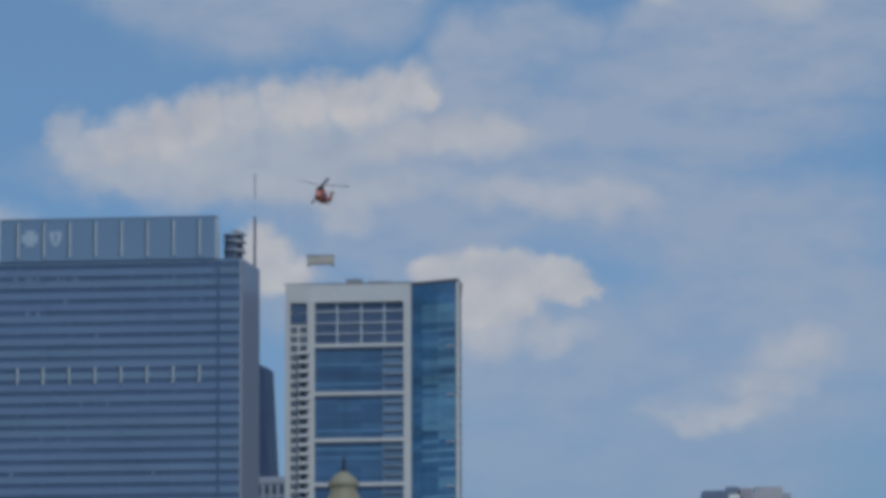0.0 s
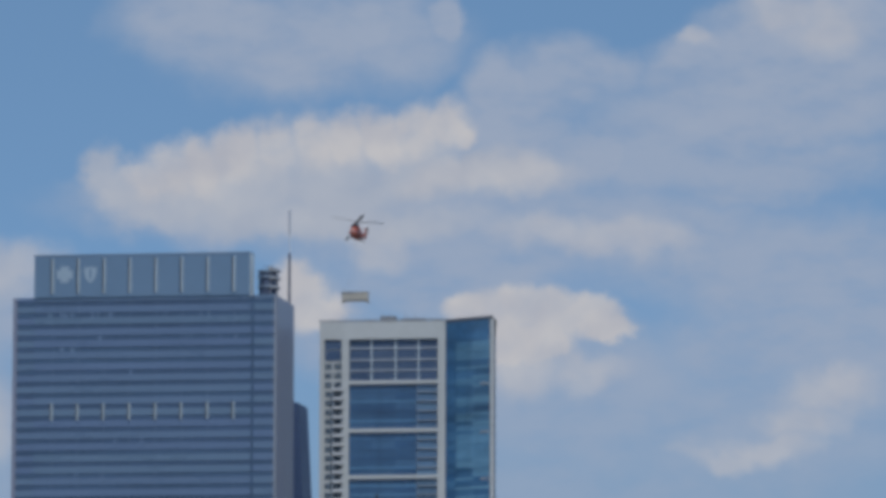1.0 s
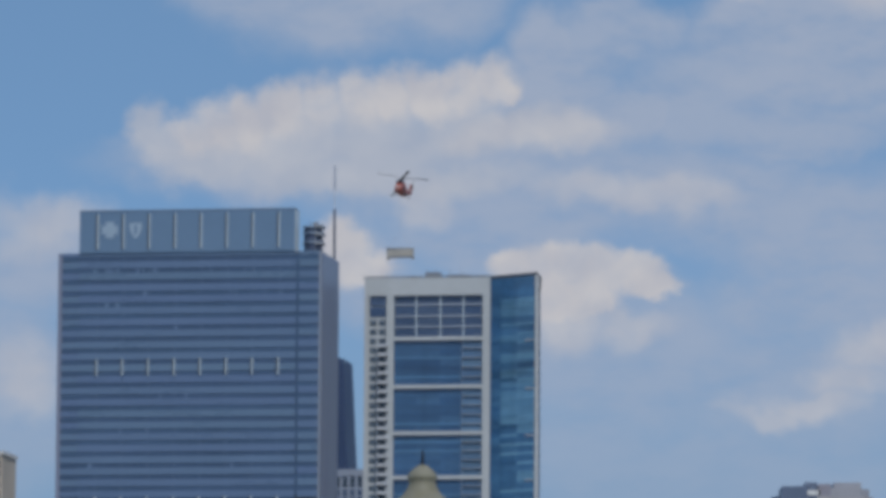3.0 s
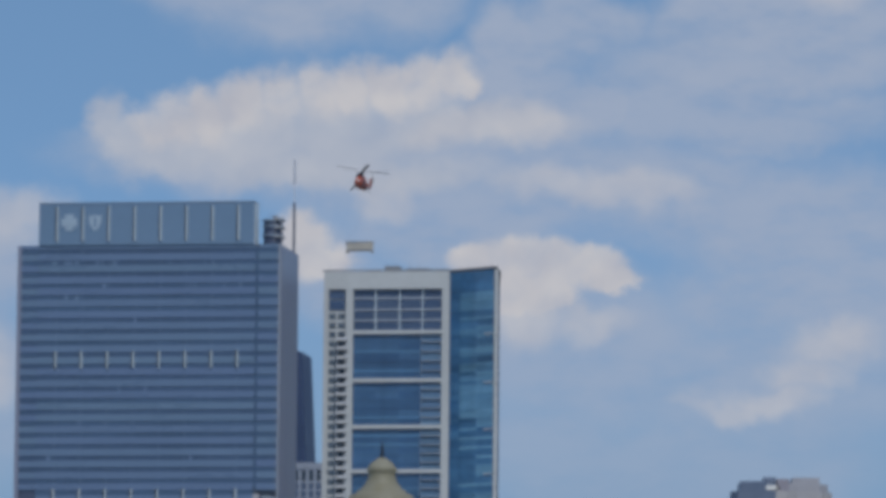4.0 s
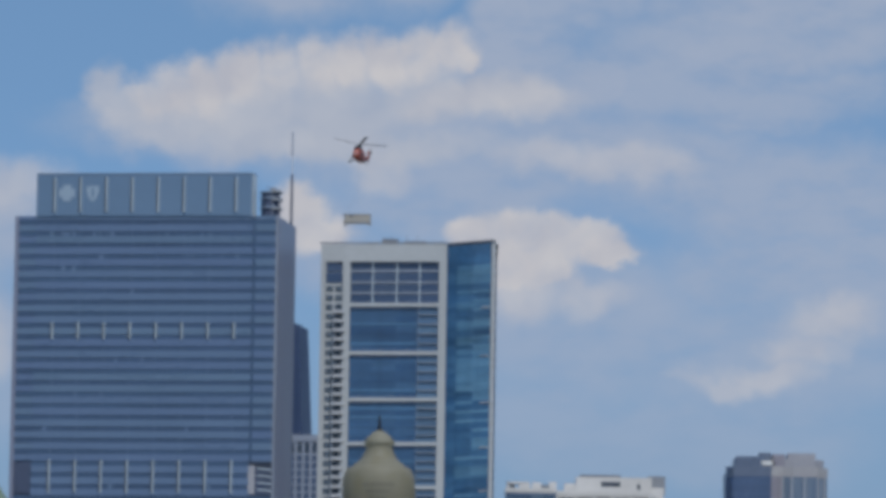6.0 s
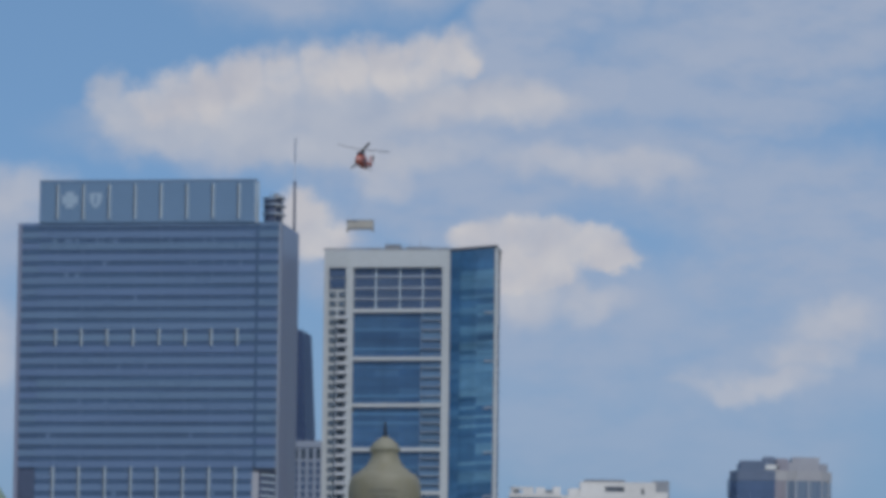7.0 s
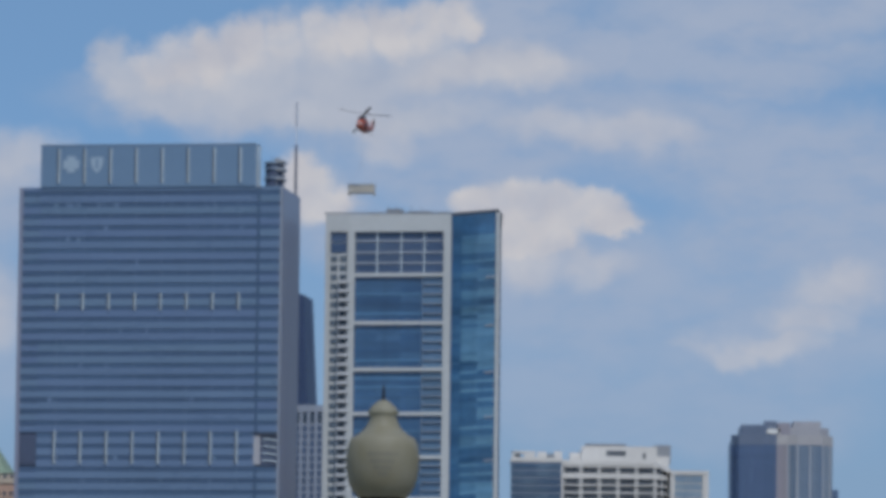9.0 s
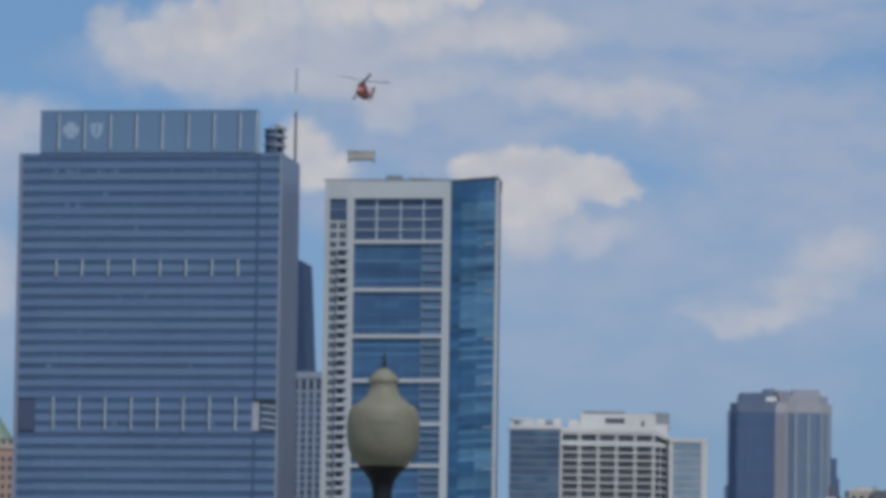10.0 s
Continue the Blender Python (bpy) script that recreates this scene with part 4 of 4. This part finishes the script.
# ---- masonry at the west edge ----
def build_copper_roofed_block():
    home = thing("copper_roofed_block", pose(-157.0, 1900.0, 0, 0, 0, -8.5), "tan brick block with a green copper roof", "building")
    w, top = 17.3, 131.0
    boxed("wall", BRICK, home, 0, w, 0, 20.0, 0, top)
    boxed("cornice", BUFF, home, -0.3, w + 0.3, -0.4, 20.3, top, top + 1.2)
    boxed("attic", BUFF, home, 0.2, w - 0.2, 0.3, 19.8, top + 1.2, top + 3.4)
    bm = bmesh.new()
    base = [bm.verts.new((x, y, top + 3.4)) for x, y in ((0, 0), (w, 0), (w, 20), (0, 20))]
    mid = [bm.verts.new((x, y, top + 4.2)) for x, y in ((2.2, 2.2), (w - 4.6, 2.2), (w - 4.6, 17.8), (2.2, 17.8))]
    ridge = [bm.verts.new((x, y, top + 13.0)) for x, y in ((6.5, 7), (w - 9.6, 7), (w - 9.6, 13), (6.5, 13))]
    for a, b in ((base, mid), (mid, ridge)):
        for i in range(4):
            bm.faces.new((a[i], a[(i + 1) % 4], b[(i + 1) % 4], b[i]))
    bm.faces.new(ridge)
    bm.faces.new(base[::-1])
    part("roof", bm, COPPER, home, "green weathered copper roof")
    win = box_mesh("window", DUSK_PANE, -0.55, 0.55, -0.02, 0.3, -0.75, 0.75)
    sill = box_mesh("sill", BUFF, -0.7, 0.7, -0.14, 0.05, -1.0, -0.78)
    for i in range(6):
        x = w - 1.9 - 2.3 * i
        piece("window", box_mesh("attic_window", DUSK_PANE, -0.6, 0.6, 0.15, 0.5, -0.6, 0.6), home, x, 0, top + 2.3)
        for k in range(12):
            piece("window", win, home, x, 0, top - 3.4 - 3.0 * k)
            piece("sill", sill, home, x, 0, top - 3.4 - 3.0 * k)


def build_cream_block():
    home = thing("cream_block", pose(-182.2, 1930.0, 0, 0, 0, -8.5), "cream stone block with dark windows along its side", "building")
    w, top = 21.5, 164.5
    boxed("wall", BUFF, home, 0, w, 0, 20.0, 0, top)
    boxed("cornice", CREAM, home, -0.4, w + 0.4, -0.5, 20.4, top, top + 1.4)
    win = box_mesh("window", DUSK_PANE, -0.8, 0.8, -0.02, 0.3, -1.0, 1.0)
    bar = box_mesh("sill", CREAM, -1.0, 1.0, -0.15, 0.05, -1.3, -1.03)
    for i in range(6):
        for k in range(18):
            piece("window", win, home, w - 1.6 - 3.4 * i, 0, top - 3.0 - 3.4 * k)
            piece("sill", bar, home, w - 1.6 - 3.4 * i, 0, top - 3.0 - 3.4 * k)


build_copper_roofed_block()
build_cream_block()


# ---- low roofs and treetops at the east edge ----
def build_low_block():
    home = thing("low_block", pose(163.5, 2300.0, 0), "low sand-coloured block with a flat roof", "building")
    top = 146.4
    boxed("wall", BUFF, home, 0.0, 14.0, 0, 20.0, 0, top)
    boxed("parapet", CREAM, home, -0.2, 14.2, -0.3, 20.2, top, top + 0.9)
    boxed("roof_step", BUFF, home, 3.0, 9.5, 4.0, 12.0, top, top + 1.8)
    win = box_mesh("window", DUSK_PANE, -1.0, 1.0, -0.05, 0.3, -0.9, 0.9)
    for i in range(4):
        for k in range(4):
            piece("window", win, home, 1.9 + 3.4 * i, 0, top - 2.6 - 3.2 * k)


def build_stepped_block():
    home = thing("stepped_block", pose(153.0, 2320.0, 0), "grey stepped block with white rooftop plant", "building")
    top = 143.6
    boxed("wall", SLATE, home, -3.0, 9.0, 0, 18.0, 0, top)
    boxed("step", SLATE, home, 4.2, 9.0, 2.0, 14.0, top, top + 2.6)
    boxed("step", SLATE, home, 4.6, 6.6, 4.0, 12.0, top + 2.6, top + 6.4)
    boxed("roof_plant", WHITE_METAL, home, 2.6, 6.6, 1.0, 2.0, top, top + 1.6)
    win = box_mesh("window", DUSK_PANE, -0.9, 0.9, -0.05, 0.3, -0.8, 0.8)
    for i in range(3):
        for k in range(3):
            piece("window", win, home, -1.2 + 3.2 * i, 0, top - 2.6 - 3.2 * k)


def build_green_roofed_block():
    """A dark block whose terrace trees show as an uneven fringe."""
    home = thing("terrace_block", pose(172.2, 2290.0, 0), "dark block with a planted roof terrace", "building")
    top = 145.3
    boxed("wall", SLATE, home, 0.0, 22.0, 0, 20.0, 0, top)
    rng = random.Random(11)
    bm = bmesh.new()
    for _ in range(420):
        x, y = rng.uniform(0.3, 21.7), rng.uniform(0.5, 8.0)
        z = top + rng.random() * (0.8 + 1.5 * (0.5 + 0.5 * math.sin(x * 0.9 + 1.2)) + 0.5 * rng.random())
        r = rng.uniform(0.18, 0.45)
        p = [bm.verts.new((x + rng.uniform(-r, r), y + rng.uniform(-r, r), z + rng.uniform(-r, r))) for _ in range(4)]
        for f in ((0, 1, 2), (0, 2, 3), (0, 3, 1), (1, 3, 2)):
            bm.faces.new([p[i] for i in f])
    part("planting", bm, LEAF, home, "dark green roof planting")


build_low_block()
build_stepped_block()
build_green_roofed_block()


# ---- helicopter and the unit that it lifts ----
def build_helicopter():
    heli = thing("helicopter", pose(-25.6, 1776.0, 234.0, -6, 3, -16), "orange-red lifting helicopter hovering with dark rotor blades", "helicopter")
    bm = bmesh.new()
    # hull sections from nose to tail: y, half width, bottom, top
    secs = ((-5.4, 0.35, 0.2, 1.0), (-5.1, 0.8, -0.3, 1.5), (-4.2, 1.0, -0.7, 2.0), (-2.8, 1.05, -0.8, 3.0), (-1.6, 1.05, -0.8, 3.9), (0.6, 1.05, -0.8, 3.8), (2.6, 0.95, -0.5, 3.0), (4.2, 0.75, 0.3, 2.6),
            (7.0, 0.45, 1.2, 2.4), (9.6, 0.25, 1.7, 2.4))
    rings = []
    for y, w, lo, hi in secs:
        ring = []
        for i in range(16):
            a = 2 * math.pi * i / 16
            cx, cz = math.cos(a), math.sin(a)
            sx, sz = abs(cx) ** 0.7 * (1 if cx > 0 else -1), abs(cz) ** 0.7 * (1 if cz > 0 else -1)
            ring.append(bm.verts.new((w * sx, y, (lo + hi) / 2 + (hi - lo) / 2 * sz)))
        rings.append(ring)
    for a, b in zip(rings, rings[1:]):
        for i in range(16):
            bm.faces.new((a[i], a[(i + 1) % 16], b[(i + 1) % 16], b[i]))
    bm.faces.new(rings[0])
    bm.faces.new(rings[-1])
    hull = part("hull", bm, ORANGE, heli, smooth=True)
    for side in (-1, 1):
        bm = bmesh.new()
        lo = [bm.verts.new(p) for p in ((side * 0.15, -3.62, 2.75), (side * 0.95, -3.3, 2.6), (side * 1.0, -2.55, 3.55), (side * 0.15, -2.7, 3.75))]
        hi = [bm.verts.new(v.co + Vector((0, 0.4, -0.3))) for v in lo]
        bm.faces.new(lo)
        bm.faces.new(hi)
        for i in range(4):
            bm.faces.new((lo[i], lo[(i + 1) % 4], hi[(i + 1) % 4], hi[i]))
        part("windscreen", bm, CABIN_GLASS, hull)
        boxed("cabin_window", CABIN_GLASS, hull, side * 1.04 - 0.03, side * 1.04 + 0.03, -1.0, 0.2, 1.0, 1.9)
        boxed("intake", WHITE_METAL, hull, side * 0.5 - 0.3, side * 0.5 + 0.3, -5.35, -4.7, 0.55, 1.15, "pale engine intake")
        bm = bmesh.new()
        rod(bm, (side * 0.9, -1.9, 0.4), (side * 2.3, -2.2, -1.2), 0.11)
        rod(bm, (side * 0.9, -0.6, -0.5), (side * 2.3, -2.2, -1.2), 0.08)
        rod(bm, (side * 1.0, -2.0, 1.6), (side * 2.3, -2.2, -1.2), 0.08)
        leg = part("landing_leg", bm, ROTOR, heli)
        bm = bmesh.new()
        rod(bm, (side * 2.22, -2.2, -1.25), (side * 2.48, -2.2, -1.25), 0.42, 0.42, 16)
        part("wheel", bm, RUBBER, leg)
    bm = bmesh.new()
    rod(bm, (0, 8.0, 1.6), (0, 8.6, 0.5), 0.08)
    rod(bm, (-0.1, 8.6, 0.45), (0.1, 8.6, 0.45), 0.25, 0.25, 12)
    part("tail_wheel", bm, RUBBER, heli)
    bm = bmesh.new()
    prism(bm, [(-0.14, 8.4), (0.14, 8.4), (0.1, 10.4), (-0.1, 10.4)], 1.8, 4.9)
    part("tail_fin", bm, ORANGE, heli)
    bm = bmesh.new()
    rod(bm, (0.1, 9.8, 4.6), (0.5, 9.8, 4.6), 0.14)
    for i in range(4):
        a = math.pi / 2 * i + 0.5
        block_at = Vector((0.5, 9.8 + 1.4 * math.cos(a), 4.6 + 1.4 * math.sin(a)))
        rod(bm, (0.5, 9.8, 4.6), block_at, 0.1, 0.08, 6)
    part("tail_rotor", bm, ROTOR, heli)
    bm = bmesh.new()
    turned(bm, [(0.5, 3.7), (0.4, 4.3), (0.22, 4.4), (0.22, 4.75), (0.55, 4.8), (0.55, 5.05), (0.2, 5.2)], 16)
    hub = part("rotor_hub", bm, ROTOR, heli)
    bm = bmesh.new()
    rings = []
    for i in range(13):
        f = i / 12
        r, z, c = 0.4 + 8.1 * f, 4.92 + 0.55 * f, 0.4 if 0 < i < 12 else 0.15
        rings.append([bm.verts.new(p) for p in ((r, -c, z + 0.03), (r, 0.0, z + 0.05), (r, c, z - 0.02), (r, 0.0, z - 0.05))])
    for a, b in zip(rings, rings[1:]):
        for k in range(4):
            bm.faces.new((a[k], a[(k + 1) % 4], b[(k + 1) % 4], b[k]))
    bm.faces.new(rings[0][::-1])
    bm.faces.new(rings[-1])
    blade = mesh_of("rotor_blade", bm, ROTOR)
    for i in range(4):
        ob = piece("rotor_blade", blade, hub, 0, 0, 0, 209 + 90 * i)
    return heli


HELICOPTER = build_helicopter()


def build_load(heli):
    unit = thing("lifted_unit", pose(-25.9, 1785.0, 214.4, 0, 0, -6), "long cream sheet-metal plant unit hanging from cables", "plant unit")
    bm = bmesh.new()
    block(bm, -4.1, 4.1, -1.2, 1.2, 0.9, 3.2)
    bmesh.ops.bevel(bm, geom=bm.edges[:], offset=0.08, segments=1, affect="EDGES")
    body = part("casing", bm, UNIT, unit)
    for i in range(5):
        boxed("panel", UNIT, body, -3.95 + 1.6 * i, -2.5 + 1.6 * i, -1.26, -1.18, 1.1, 2.6)
    boxed("hood", UNIT_TRIM, body, -4.2, 4.2, -1.3, 1.3, 3.2, 3.45)
    boxed("base_rail", UNIT_TRIM, body, -4.15, 4.15, -1.25, 1.25, 0.65, 0.9)
    for x in (-3.9, 3.9):
        for y in (-1.1, 1.1):
            boxed("leg", UNIT_TRIM, unit, x - 0.25, x + 0.25, y - 0.1, y + 0.1, 0.0, 0.65)
    hook = Vector((0, -1.5, 9.5))
    belly = unit.matrix_basis.inverted() @ heli.matrix_basis @ Vector((0, -0.3, -0.8))
    bm = bmesh.new()
    rod(bm, belly, hook, 0.018)
    line = part("lifting_line", bm, CABLE, unit, "thin steel lifting line")
    for x in (-3.9, 3.9):
        for y in (-1.1, 1.1):
            bm = bmesh.new()
            rod(bm, (x, y, 3.3), hook, 0.012)
            part("sling_leg", bm, CABLE, line)


build_load(HELICOPTER)


# ---- park lamp close by ----
def build_lamp():
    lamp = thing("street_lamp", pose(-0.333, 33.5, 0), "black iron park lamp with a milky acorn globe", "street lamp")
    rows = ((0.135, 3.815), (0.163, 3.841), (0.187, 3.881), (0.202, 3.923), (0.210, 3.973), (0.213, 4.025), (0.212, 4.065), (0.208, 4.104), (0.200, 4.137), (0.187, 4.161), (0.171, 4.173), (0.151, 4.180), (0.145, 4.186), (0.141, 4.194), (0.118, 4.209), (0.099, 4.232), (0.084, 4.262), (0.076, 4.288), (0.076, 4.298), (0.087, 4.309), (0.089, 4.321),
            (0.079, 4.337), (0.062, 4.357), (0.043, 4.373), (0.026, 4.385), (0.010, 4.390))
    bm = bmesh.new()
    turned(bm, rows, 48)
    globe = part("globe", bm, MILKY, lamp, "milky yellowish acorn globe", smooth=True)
    bm = bmesh.new()
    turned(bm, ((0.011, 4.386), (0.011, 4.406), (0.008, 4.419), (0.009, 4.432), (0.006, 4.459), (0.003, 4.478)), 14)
    part("finial", bm, IRON, globe, "black spike finial", smooth=True)
    # Opaque half shell added behind the holder to block what shows through.
    bm = bmesh.new()
    steps = 24
    rings = [[bm.verts.new((0.94 * r * math.cos(math.pi * i / steps), 0.94 * r * math.sin(math.pi * i / steps) + 0.012, z)) for i in range(steps + 1)] for r, z in rows[:14]]
    for a, b in zip(rings, rings[1:]):
        for i in range(steps):
            bm.faces.new((a[i], a[i + 1], b[i + 1], b[i]))
    bmesh.ops.solidify(bm, geom=bm.faces[:], thickness=0.003)
    part("rear_liner", bm, BACKING, globe, "cream half shell added inside the globe's back", smooth=True)
    bm = bmesh.new()
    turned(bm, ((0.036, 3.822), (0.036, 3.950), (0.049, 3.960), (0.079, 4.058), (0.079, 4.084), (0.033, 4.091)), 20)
    part("lamp_holder", bm, IRON, globe, "grey holder inside the globe")
    bm = bmesh.new()
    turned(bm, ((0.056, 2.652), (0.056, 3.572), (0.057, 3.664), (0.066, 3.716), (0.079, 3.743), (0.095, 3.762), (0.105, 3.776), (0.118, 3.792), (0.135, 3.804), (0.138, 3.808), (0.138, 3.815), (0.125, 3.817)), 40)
    part("fitter", bm, IRON, lamp, smooth=True)
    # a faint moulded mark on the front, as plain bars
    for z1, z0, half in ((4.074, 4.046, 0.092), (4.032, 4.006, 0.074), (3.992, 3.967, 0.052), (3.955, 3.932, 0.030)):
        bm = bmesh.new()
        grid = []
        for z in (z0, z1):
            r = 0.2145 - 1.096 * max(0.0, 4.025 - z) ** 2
            span = half / r
            grid.append([bm.verts.new((r * math.sin(span * k / 4), -r * math.cos(span * k / 4), z)) for k in range(-4, 5)])
        for k in range(8):
            bm.faces.new((grid[0][k], grid[0][k + 1], grid[1][k + 1], grid[1][k]))
        bmesh.ops.solidify(bm, geom=bm.faces[:], thickness=0.002)
        part("mark_bar", bm, MARK, globe)
    bm = bmesh.new()
    zf = 2.652
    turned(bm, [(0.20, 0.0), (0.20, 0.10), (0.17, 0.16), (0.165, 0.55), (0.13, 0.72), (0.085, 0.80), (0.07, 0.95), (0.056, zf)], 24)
    part("post", bm, IRON, lamp, smooth=True)


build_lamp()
